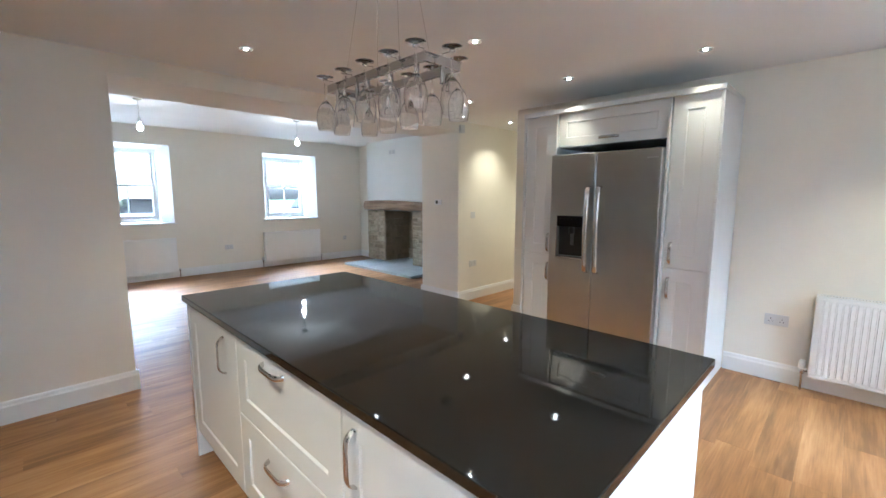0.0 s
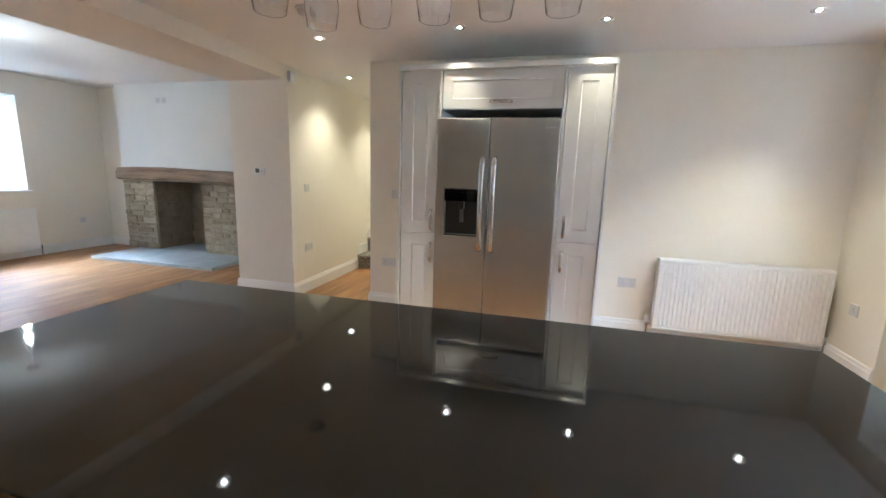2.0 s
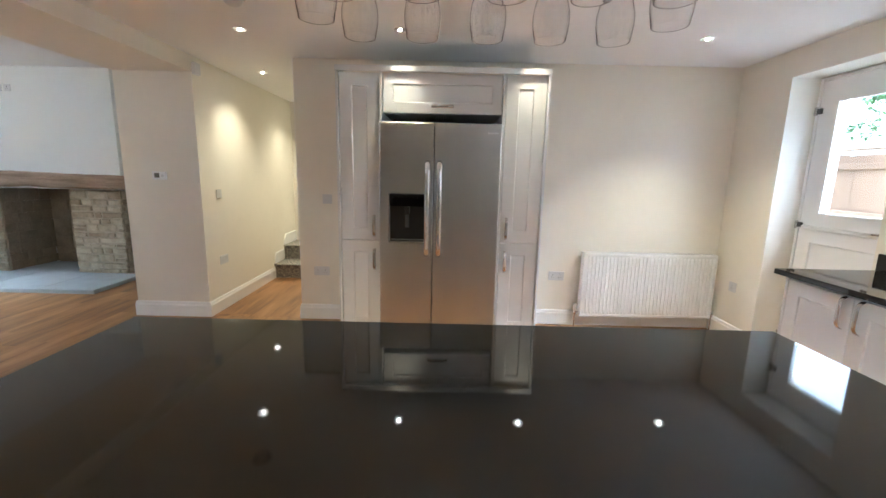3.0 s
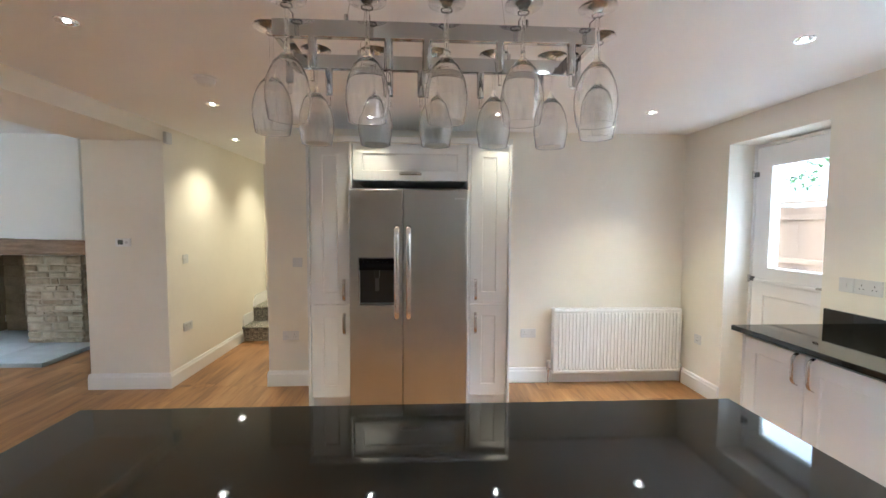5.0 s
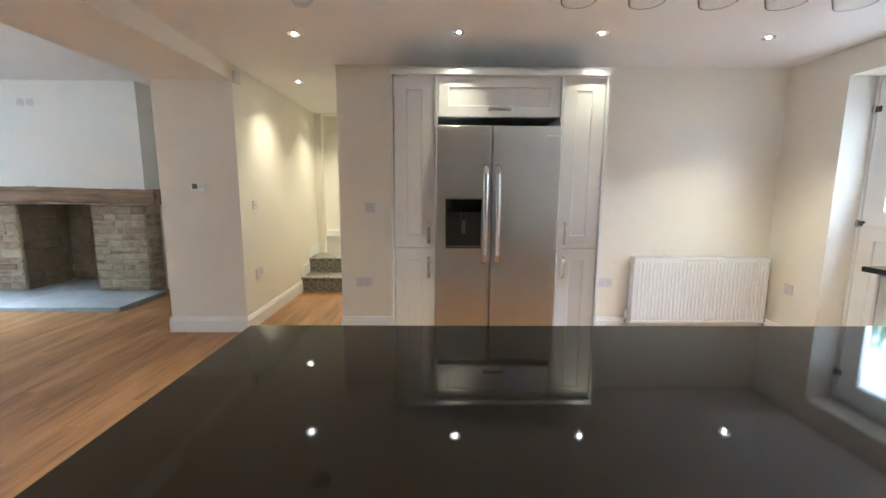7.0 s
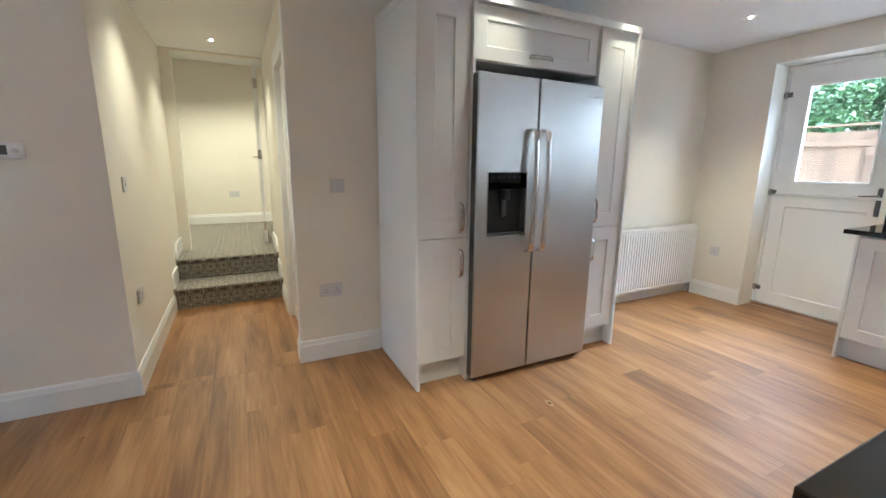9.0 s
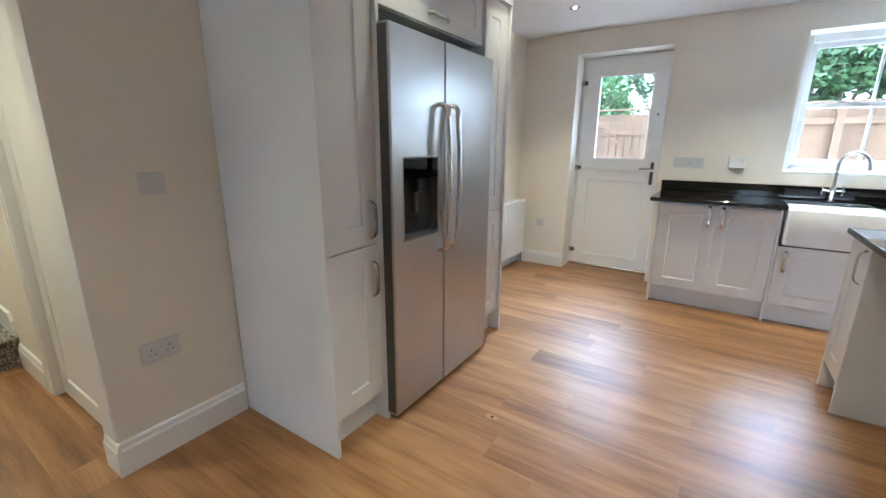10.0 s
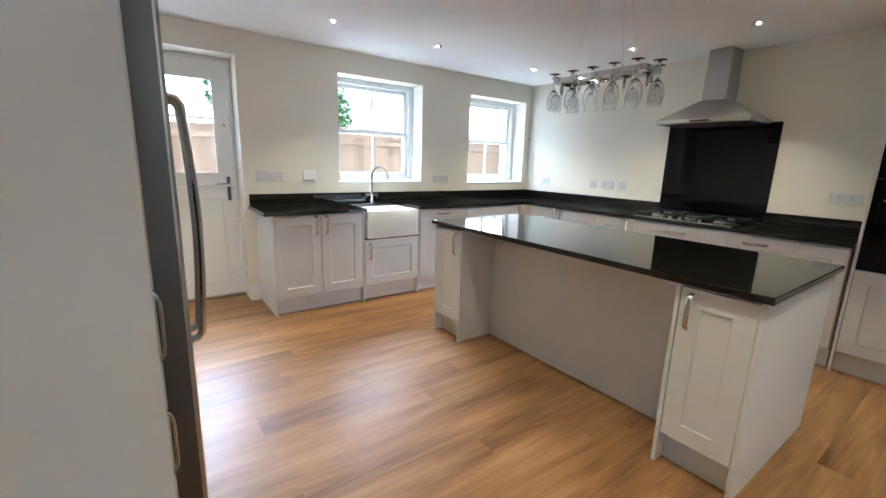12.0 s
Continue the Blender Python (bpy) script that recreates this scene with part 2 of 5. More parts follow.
def oak_plank_mat():
    """Oak plank: long light and dark streaks, nested grain lines and fine pores, shifted from plank to plank."""
    m = bpy.data.materials.new("oak_vinyl_plank")
    m.use_nodes = True
    n, l = m.node_tree.nodes, m.node_tree.links
    p = n["Principled BSDF"]

    def maths(kind, a, b):
        q = n.new("ShaderNodeMath")
        q.operation = kind
        for k, v in enumerate((a, b)):
            if isinstance(v, (int, float)):
                q.inputs[k].default_value = v
            else:
                l.new(v, q.inputs[k])
        return q.outputs[0]

    rand = n.new("ShaderNodeObjectInfo").outputs["Random"]
    tc, shift = n.new("ShaderNodeTexCoord"), n.new("ShaderNodeVectorMath")
    shift.operation = "ADD"
    l.new(tc.outputs["Object"], shift.inputs[0])
    l.new(maths("MULTIPLY", rand, 41.0), shift.inputs[1])

    def noise(stretch, scale, detail, rough=0.5):
        mp, q = n.new("ShaderNodeMapping"), n.new("ShaderNodeTexNoise")
        mp.inputs["Scale"].default_value = stretch
        q.inputs["Scale"].default_value, q.inputs["Detail"].default_value, q.inputs["Roughness"].default_value = scale, detail, rough
        l.new(shift.outputs[0], mp.inputs[0])
        l.new(mp.outputs[0], q.inputs["Vector"])
        return q.outputs[0]

    streak = noise((6.8, 0.8, 1), 1.5, 5, 0.56)
    broad = noise((2.4, 0.6, 1), 1.0, 2)
    pores = noise((60.0, 2.2, 1), 2.0, 3)
    rings = maths("SINE", maths("MULTIPLY", noise((5.0, 0.42, 1), 1.0, 1), 75.0), 0.0)
    tone = maths("ADD", maths("MULTIPLY", streak, 0.98), maths("MULTIPLY", broad, 0.40))
    tone = maths("ADD", tone, maths("MULTIPLY", pores, 0.30))
    tone = maths("ADD", tone, maths("MULTIPLY", rings, 0.032))
    tone = maths("ADD", tone, maths("MULTIPLY", rand, 0.08))
    ramp = n.new("ShaderNodeValToRGB")
    e = ramp.color_ramp.elements
    e[0].position, e[0].color = 0.30, (0.165, 0.078, 0.027, 1)
    e[1].position, e[1].color = 0.78, (0.44, 0.250, 0.108, 1)
    mid = e.new(0.52)
    mid.color = (0.30, 0.150, 0.053, 1)
    l.new(maths("MULTIPLY", maths("SUBTRACT", tone, 0.365), 1.0), ramp.inputs[0])
    l.new(ramp.outputs[0], p.inputs["Base Color"])
    rr = n.new("ShaderNodeMapRange")
    rr.inputs["To Min"].default_value, rr.inputs["To Max"].default_value = 0.37, 0.47
    l.new(streak, rr.inputs["Value"])
    l.new(rr.outputs[0], p.inputs["Roughness"])
    bp = n.new("ShaderNodeBump")
    bp.inputs["Strength"].default_value, bp.inputs["Distance"].default_value = 0.04, 0.002
    l.new(pores, bp.inputs["Height"])
    l.new(bp.outputs[0], p.inputs["Normal"])
    return m


M_PLANK = oak_plank_mat()


# ---- mesh helpers ----
def part(name, bm, material, parent=None, label="", smooth=False):
    """Links a bmesh as one mesh object under a thing or a part."""
    me = bpy.data.meshes.new(name)
    bmesh.ops.recalc_face_normals(bm, faces=bm.faces)
    if smooth:
        for f in bm.faces:
            f.smooth = True
    bm.to_mesh(me)
    bm.free()
    for mm in (material if isinstance(material, (list, tuple)) else [material]):
        me.materials.append(mm)
    if smooth:
        me.set_sharp_from_angle(angle=radians(40))
    ob = new(name, me)
    if parent:
        ob.parent = parent
    return tagged(ob, label=label)


def thing(name, m, label, category, group="", kind=""):
    ob = new(name)
    ob.empty_display_size = 0.1
    ob.matrix_basis = m
    return tagged(ob, label, category, group, kind)


def box(bm, x0, x1, y0, y1, z0, z1, bevel=0.0, seg=1):
    x0, x1, y0, y1, z0, z1 = min(x0, x1), max(x0, x1), min(y0, y1), max(y0, y1), min(z0, z1), max(z0, z1)
    v = [bm.verts.new((x, y, z)) for x in (x0, x1) for y in (y0, y1) for z in (z0, z1)]
    fs = [bm.faces.new([v[i] for i in q]) for q in ((0, 1, 3, 2), (4, 6, 7, 5), (0, 4, 5, 1), (2, 3, 7, 6), (0, 2, 6, 4), (1, 5, 7, 3))]
    if bevel:
        es = list({e for f in fs for e in f.edges})
        bmesh.ops.bevel(bm, geom=es, offset=bevel, segments=seg, affect="EDGES", profile=0.5)
    return bm


def boxes(*rows, bevel=0.0, seg=1):
    bm = bmesh.new()
    for r in rows:
        box(bm, *r, bevel=bevel, seg=seg)
    return bm


def prism(bm, outline, axis, a, b):
    """Extrudes a 2D outline along an axis from a to b."""
    def at(p, s):
        return {"x": (s, p[0], p[1]), "y": (p[0], s, p[1]), "z": (p[0], p[1], s)}[axis]
    lo, hi = [bm.verts.new(at(p, a)) for p in outline], [bm.verts.new(at(p, b)) for p in outline]
    k = len(outline)
    bm.faces.new(lo[::-1])
    bm.faces.new(hi)
    for i in range(k):
        bm.faces.new((lo[i], lo[(i + 1) % k], hi[(i + 1) % k], hi[i]))
    return bm


def lathe(bm, profile, seg=24, center=(0, 0, 0), close=False):
    """Turns (radius, height) rows round a vertical axis."""
    cx, cy, cz = center
    rings = []
    for r, z in profile:
        if r < 1e-5:
            rings.append([bm.verts.new((cx, cy, cz + z))])
        else:
            rings.append([bm.verts.new((cx + r * math.cos(2 * math.pi * i / seg), cy + r * math.sin(2 * math.pi * i / seg), cz + z)) for i in range(seg)])
    pairs = list(zip(rings, rings[1:])) + ([(rings[-1], rings[0])] if close else [])
    for a, b in pairs:
        for i in range(seg):
            j = (i + 1) % seg
            if len(a) == 1 and len(b) == 1:
                continue
            if len(a) == 1:
                bm.faces.new((a[0], b[j], b[i]))
            elif len(b) == 1:
                bm.faces.new((a[i], a[j], b[0]))
            else:
                bm.faces.new((a[i], a[j], b[j], b[i]))
    return bm


def tube(bm, path, radius, seg=10, flat=1.0, up=(0, 0, 1), cap=True):
    """Sweeps a round or flattened section along a path of points; radius may be a list."""
    pts = [Vector(p) for p in path]
    rings = []
    for i, p in enumerate(pts):
        d = (pts[min(i + 1, len(pts) - 1)] - pts[max(i - 1, 0)]).normalized()
        u = Vector(up)
        s = d.cross(u)
        if s.length < 1e-3:
            s = d.cross(Vector((1, 0, 0)))
        s.normalize()
        n = s.cross(d).normalized()
        r = radius[i] if isinstance(radius, (list, tuple)) else radius
        rings.append([bm.verts.new(p + s * r * math.cos(2 * math.pi * k / seg) + n * r * flat * math.sin(2 * math.pi * k / seg)) for k in range(seg)])
    for a, b in zip(rings, rings[1:]):
        for k in range(seg):
            bm.faces.new((a[k], a[(k + 1) % seg], b[(k + 1) % seg], b[k]))
    if cap:
        bm.faces.new(rings[0][::-1])
        bm.faces.new(rings[-1])
    return bm


def shaker(bm, x0, x1, z0, z1, y=-0.02, thick=0.02, rail=0.085, deep=0.007):
    """A framed door front facing -y with a recessed middle panel."""
    c = 0.0025
    rings = [(0, 0), (0, thick - c), (c, thick), (rail, thick), (rail + 0.005, thick - deep)]
    loops = []
    for inset, out in rings:
        yy = y + thick - out
        loops.append([bm.verts.new(p) for p in ((x0 + inset, yy, z0 + inset), (x1 - inset, yy, z0 + inset), (x1 - inset, yy, z1 - inset), (x0 + inset, yy, z1 - inset))])
    bm.faces.new(loops[0][::-1])
    for a, b in zip(loops, loops[1:]):
        for i in range(4):
            bm.faces.new((a[i], a[(i + 1) % 4], b[(i + 1) % 4], b[i]))
    bm.faces.new(loops[-1])
    return bm


def bow_handle(parent, x, z, length=0.165, vertical=True, y=-0.02, material=None):
    """A strap handle that bows out from the door."""
    bm = bmesh.new()
    path, rad = [], []
    for i in range(17):
        s = 0.5 - 0.5 * math.cos(math.pi * i / 16)
        out = 0.027 * (1 - abs(2 * s - 1) ** 7)
        along = (s - 0.5) * length
        path.append((x, y - out - 0.001, z + along) if vertical else (x + along, y - out - 0.001, z))
    for end in (0, -1):
        path_end = path[end]
        path[end] = (path_end[0], y + 0.002, path_end[2])
    tube(bm, path, 0.0115, 8, 0.34, up=(0, 1, 0))
    return part("handle", bm, material or M_NICKEL, parent, "brushed nickel bow handle", smooth=True)


# ---- the building ----
G = 1.93
NORTH, SOUTH = 4.78, -0.25
W1 = (1.50, 2.485, 1.10, 2.165)
W2 = (-0.15, 0.81, 1.09, 2.15)
DOOR = (3.39, 4.227, 0.0, 2.175)


def wall_with_holes(name, axis, a, b, lo, hi, top, holes, material, label="", base=-0.0):
    """A wall slab from a to b across its thickness, lo to hi along it, with rectangular holes (lo, hi, z0, z1)."""
    cuts = sorted({lo, hi, *[h[0] for h in holes], *[h[1] for h in holes]})
    bm = bmesh.new()
    for s, e in zip(cuts, cuts[1:]):
        mid = (s + e) / 2
        inside = [h for h in holes if h[0] < mid < h[1]]
        spans, z = [], base
        for h in sorted(inside, key=lambda h: h[2]):
            if h[2] > z:
                spans.append((z, h[2]))
            z = h[3]
        spans.append((z, top))
        for z0, z1 in spans:
            if axis == "x":
                box(bm, a, b, s, e, z0, z1)
            else:
                box(bm, s, e, a, b, z0, z1)
    bmesh.ops.remove_doubles(bm, verts=bm.verts, dist=1e-5)
    ob = part(name, bm, material, None, label)
    ob["kind"] = "structure"
    return ob


wall_with_holes("wall_east", "x", G, G + 0.46, -0.6, 5.2, 2.75, [W1, W2, DOOR], M_WALL)
wall_with_holes("wall_north", "y", NORTH, NORTH + 0.12, -2.0, G, 2.75, [], M_WALL)
wall_with_holes("wall_south", "y", SOUTH - 0.35, SOUTH, -2.88, G, 2.75, [], M_WALL)
wall_with_holes("wall_divider", "x", -3.58, -2.885, -1.2, 1.255, 2.75, [], M_WALL)
wall_with_holes("wall_pier", "x", -3.58, -2.885, 4.762, 7.1, 2.75, [], M_WALL)
LW1, LW2 = (1.45, 2.59, 0.955, 2.26), (4.15, 5.28, 0.955, 2.257)
wall_with_holes("wall_west", "x", -8.0, -7.55, -1.2, 6.4, 2.75, [LW1, LW2], M_WALL)
wall_with_holes("wall_lounge_south", "y", -1.5, -1.2, -8.0, -2.885, 2.75, [], M_WALL)
wall_with_holes("wall_lounge_north", "y", 6.4, 6.83, -8.0, -3.58, 2.75, [(-6.262, -5.348, 0.0, 1.12)], M_WALL)
wall_with_holes("wall_chimney_breast", "y", 6.13, 6.4, -6.86, -4.68, 2.60, [(-6.86, -4.68, -0.1, 1.12)], M_WHITE_WALL)
# hall and landing
wall_with_holes("wall_hall_east", "x", -1.97, -1.85, 4.9, 7.1, 2.75, [(4.99, 5.74, 0.0, 2.04)], M_WALL)
wall_with_holes("wall_landing_front", "y", 7.1, 7.2, -4.3, -0.7, 2.75, [(-2.79, -1.97, 0.0, 2.36)], M_WALL)
wall_with_holes("wall_landing_end", "y", 9.2, 9.3, -4.2, -0.8, 2.75, [], M_WALL)
wall_with_holes("wall_landing_west", "x", -4.3, -4.2, 7.2, 9.2, 2.75, [], M_WALL)
wall_with_holes("wall_landing_east", "x", -0.8, -0.7, 7.2, 9.2, 2.75, [], M_WALL)
wall_with_holes("wall_cupboard", "x", -1.0, -0.9, 4.9, 7.1, 2.75, [], M_WALL)

for nm, r, mm in (("ceiling", (-2.885, G, SOUTH, NORTH, CEIL, CEIL + 0.12), M_CEILING),
                  ("ceiling_hall", (-2.885, -0.9, NORTH + 0.0, 7.1, CEIL, CEIL + 0.12), M_CEILING),
                  ("ceiling_beam", (-3.58, -2.885, 1.255, 4.762, BEAM, 2.75), M_WALL),
                  ("ceiling_lounge", (-7.55, -3.58, -1.2, 6.4, LOUNGE_CEIL, LOUNGE_CEIL + 0.15), M_CEILING),
                  ("ceiling_landing", (-4.2, -0.8, 7.2, 9.2, 2.7, 2.8), M_CEILING)):
    tagged(part(nm, boxes(r), mm), kind="structure")
floor_ob = tagged(part("floor", boxes((-8.0, 2.4, -1.5, 7.1, -0.12, -0.008)), M_SUBFLOOR, None, "warm oak-effect plank floor"), kind="structure")


def skirting(rows, height=0.145, z=0.0):
    """Moulded skirting; rows of start, end; the room lies to the left of the way from start to end."""
    for (x0, y0), (x1, y1) in rows:
        d = Vector((x1 - x0, y1 - y0, 0))
        length, ang = d.length, math.atan2(d.y, d.x)
        bm = bmesh.new()
        prism(bm, [(0.0, 0.0), (0.018, 0.0), (0.018, height - 0.035), (0.013, height - 0.025), (0.011, height - 0.008), (0.006, height), (0.0, height)], "x", 0, length)
        ob = part("baseboard", bm, M_TRIM, None, "white gloss skirting board")
        ob["kind"] = "structure"
        ob.matrix_basis = pose(x0, y0, z, 0, 0, math.degrees(ang))


skirting([((G, NORTH), (0.112, NORTH)), ((-1.472, NORTH), (-2.0, NORTH)), ((-2.0, NORTH - 0.018), (-2.0, 4.90)),
          ((G, 4.227), (G, NORTH - 0.0185)), ((G, 3.31), (G, 3.39)),
          ((-2.885, SOUTH), (-2.19, SOUTH)), ((-2.885, 1.273), (-2.885, SOUTH)), ((-3.58, 1.255), (-2.885, 1.255)), ((-3.58, -1.2), (-3.58, 1.273)),
          ((-2.885, 4.762), (-3.58, 4.762)), ((-2.885, 6.28), (-2.885, 4.744)), ((-3.58, 4.744), (-3.58, 6.4)),
          ((-3.58, 6.4), (-4.68, 6.4)), ((-6.86, 6.4), (-7.55, 6.4)), ((-7.55, 6.381), (-7.55, -1.2)), ((-7.55, -1.2), (-3.58, -1.2))])
skirting([((-1.97, 5.80), (-1.97, 6.28))])
skirting([((-0.8, 9.2), (-4.2, 9.2))], z=0.385)

# ---- windows ----
def sash_window(name, m, w, h, bar=True, label=""):
    """A vertical sliding sash window in a frame, facing -y, from x 0 to w and z 0 to h."""
    top = thing(name, m, label, "window")
    f, d = 0.055, 0.10
    part("window_frame", boxes((0, f, 0, d, 0, h), (w - f, w, 0, d, 0, h), (f, w - f, 0, d, h - f, h), (f, w - f, -0.012, d, 0, 0.045), bevel=0.003), M_TRIM, top)
    mid = h * 0.5
    for nm, z0, z1, y0 in (("lower_sash", 0.046, mid + 0.02, 0.018), ("upper_sash", mid - 0.02, h - f - 0.001, 0.056)):
        r = 0.042
        bm = boxes((f + 0.001, f + r, y0, y0 + 0.035, z0, z1), (w - f - r, w - f - 0.001, y0, y0 + 0.035, z0, z1),
                   (f + r, w - f - r, y0, y0 + 0.035, z0, z0 + (0.06 if nm == "lower_sash" else 0.038)), (f + r, w - f - r, y0, y0 + 0.035, z1 - 0.038, z1), bevel=0.0025)
        s = part(nm, bm, M_TRIM, top)
        if bar:
            part("glazing_bar", boxes((w / 2 - 0.009, w / 2 + 0.009, y0 + 0.006, y0 + 0.030, z0 + 0.038, z1 - 0.038)), M_TRIM, s)
        pane = part("pane", boxes((f + r, w - f - r, y0 + 0.015, y0 + 0.020, z0 + 0.038, z1 - 0.038)), M_GLASS, s)
        pane.visible_shadow = False
        if nm == "lower_sash":
            for k in (0.3, 0.7):
                part("sash_fastener", boxes((w * k - 0.02, w * k + 0.02, y0 - 0.004, y0 + 0.02, z1, z1 + 0.014), bevel=0.003), M_PLASTIC, s)
    return top


def east_pose(y, x, z):
    return pose(x, y, z, 0, 0, -90)


def west_pose(y, x, z):
    return pose(x, y, z, 0, 0, 90)


sash_window("window_1", east_pose(W1[1], 2.13, W1[2]), W1[1] - W1[0], W1[3] - W1[2], label="white sliding sash window above the sink")
sash_window("window_2", east_pose(W2[1], 2.13, W2[2]), W2[1] - W2[0], W2[3] - W2[2], label="white sliding sash window beside the hob corner")
for (y0, y1, z0, z1), nm in ((W1, "window_sill"), (W2, "window_sill.001")):
    tagged(part("window_sill", boxes((G - 0.006, 2.118, y0 + 0.001, y1 - 0.001, z0 - 0.0, z0 + 0.018), bevel=0.003), M_TRIM), label="white painted inner sill", kind="structure")
for n_, (y0, y1, z0, z1) in enumerate((LW1, LW2)):
    sash_window("window_%d" % (3 + n_), west_pose(y0 + 0.13, -7.86, z0 + 0.012), y1 - y0 - 0.26, z1 - z0 - 0.06, label="white sliding sash window in a deep splayed reveal")
    bm = bmesh.new()
    for sgn, e in ((1, y0), (-1, y1)):
        prism(bm, [(-7.551, e), (-7.85, e), (-7.85, e + sgn * 0.13)][::sgn], "z", z0 + 0.001, z1 - 0.001)
    prism(bm, [(-7.551, z1), (-7.85, z1), (-7.85, z1 - 0.05)], "y", y0 + 0.001, y1 - 0.001)
    tagged(part("trim", bm, M_WHITE_WALL), label="splayed plaster window reveal", kind="structure")
    tagged(part("window_sill", boxes((-7.80, -7.51, y0 - 0.04, y1 + 0.04, z0 - 0.022, z0), bevel=0.004), M_TRIM), label="white painted window board", kind="structure")


# ---- back door ----
def back_door():
    """Two-part stable door with a glazed upper leaf, facing the room along -x."""
    w, h = DOOR[1] - DOOR[0] - 0.03, 2.125
    top = thing("door_1", east_pose(DOOR[1] - 0.015, 2.15, 0.03), "white stable-type back door with a glazed upper leaf, closed", "door")
    part("door_frame", boxes((-0.014, 0.012, -0.005, 0.09, -0.02, h + 0.012), (w - 0.012, w + 0.014, -0.005, 0.09, -0.02, h + 0.012), (0.012, w - 0.012, -0.005, 0.09, h - 0.012, h + 0.012), bevel=0.002), M_TRIM, top)
    part("threshold", boxes((-0.014, w + 0.014, -0.03, 0.10, -0.03, -0.0), bevel=0.004), M_NICKEL, top, "aluminium threshold strip")
    gx0, gx1, gz0, gz1 = 0.165, w - 0.145, 1.15, 1.955
    up = part("upper_leaf", boxes((0.015, gx0, 0, 0.05, 1.045, h - 0.015), (gx1, w - 0.015, 0, 0.05, 1.045, h - 0.015), (gx0, gx1, 0, 0.05, 1.045, gz0), (gx0, gx1, 0, 0.05, gz1, h - 0.015)), M_TRIM, top)
    part("glazing_bead", boxes((gx0 - 0.012, gx0 + 0.006, -0.008, 0.012, gz0 - 0.012, gz1 + 0.012), (gx1 - 0.006, gx1 + 0.012, -0.008, 0.012, gz0 - 0.012, gz1 + 0.012),
                               (gx0 + 0.006, gx1 - 0.006, -0.008, 0.012, gz0 - 0.012, gz0 + 0.006), (gx0 + 0.006, gx1 - 0.006, -0.008, 0.012, gz1 - 0.006, gz1 + 0.012), bevel=0.002), M_TRIM, up)
    pane = part("pane", boxes((gx0, gx1, 0.02, 0.026, gz0, gz1)), M_GLASS, up)
    pane.visible_shadow = False
    low = part("lower_leaf", shaker(bmesh.new(), 0.015, w - 0.015, 0.001, 1.035, y=0.0, thick=0.05, rail=0.11, deep=0.012), M_TRIM, top)
    part("weather_bar", boxes((0.012, w - 0.012, -0.014, 0.002, 1.026, 1.052), bevel=0.004), M_TRIM, up)
    for z in (0.14, 1.05, 1.90):
        hg = part("hinge", boxes((-0.03, 0.045, -0.016, 0.0, z - 0.02, z + 0.02), bevel=0.003), M_EDGE, top, "steel hinge")
        tube_bm = lathe(bmesh.new(), [(0, -0.03), (0.011, -0.03), (0.011, 0.03), (0, 0.03)], 12, (0.004, -0.018, z))
        part("hinge_pin", tube_bm, M_NICKEL, hg, smooth=True)
    hp = part("handle_plate", boxes((w - 0.085, w - 0.055, -0.012, -0.001, 0.90, 1.12), bevel=0.004), M_EDGE, top, "grey metal handle plate")
    bm = bmesh.new()
    tube(bm, [(w - 0.07, -0.01, 1.06), (w - 0.07, -0.05, 1.06), (w - 0.085, -0.056, 1.06), (w - 0.18, -0.056, 1.055)], 0.008, 10)
    part("lever", bm, M_CHROME, hp, smooth=True)
    bm = lathe(bmesh.new(), [(0, 0), (0.014, 0), (0.014, 0.012), (0.006, 0.03), (0, 0.03)], 14)
    kn = part("latch_knob", bm, M_NICKEL, up, "nickel thumb latch", smooth=True)
    kn.matrix_basis = pose(w - 0.075, 0.0, 1.575, 90)
    return top


back_door()
# ---- stairs to the landing ----
def stairs():
    top = thing("stairs", pose(-2.38, 6.27, 0), "two carpeted steps up to a landing, black and cream patterned carpet", "stairs")
    x0, x1 = -0.503, 0.408
    def step(name, y0, y1, z0, z1):
        bm = bmesh.new()
        prism(bm, [(y0 + 0.02, z0), (y0 + 0.02, z1 - 0.035), (y0 + 0.004, z1 - 0.028), (y0, z1 - 0.014), (y0 + 0.006, z1 - 0.003), (y0 + 0.018, z1), (y1, z1), (y1, z0)], "x", x0, x1)
        return part(name, bm, M_CARPET, top)
    step("step", 0.0, 0.36, 0.0, 0.19)
    step("step", 0.345, 0.83, 0.191, 0.385)
    landing = part("floor", boxes((-4.2, -0.8, 7.1, 9.2, 0.2, 0.384)), M_CARPET, None, "black and cream patterned landing carpet")
    landing["kind"] = "structure"
    for sx in (-2.885 + 0.009, -1.97 - 0.009):
        bm = bmesh.new()
        prism(bm, [(6.295, 0.192), (6.295, 0.285), (6.325, 0.33), (6.60, 0.33), (6.60, 0.192)], "x", sx - 0.009, sx + 0.009)
        prism(bm, [(6.63, 0.387), (6.63, 0.455), (6.70, 0.53), (7.1, 0.53), (7.1, 0.387)], "x", sx - 0.009, sx + 0.009)
        tagged(part("trim", bm, M_TRIM), label="white skirting above each carpeted step", kind="structure")


stairs()


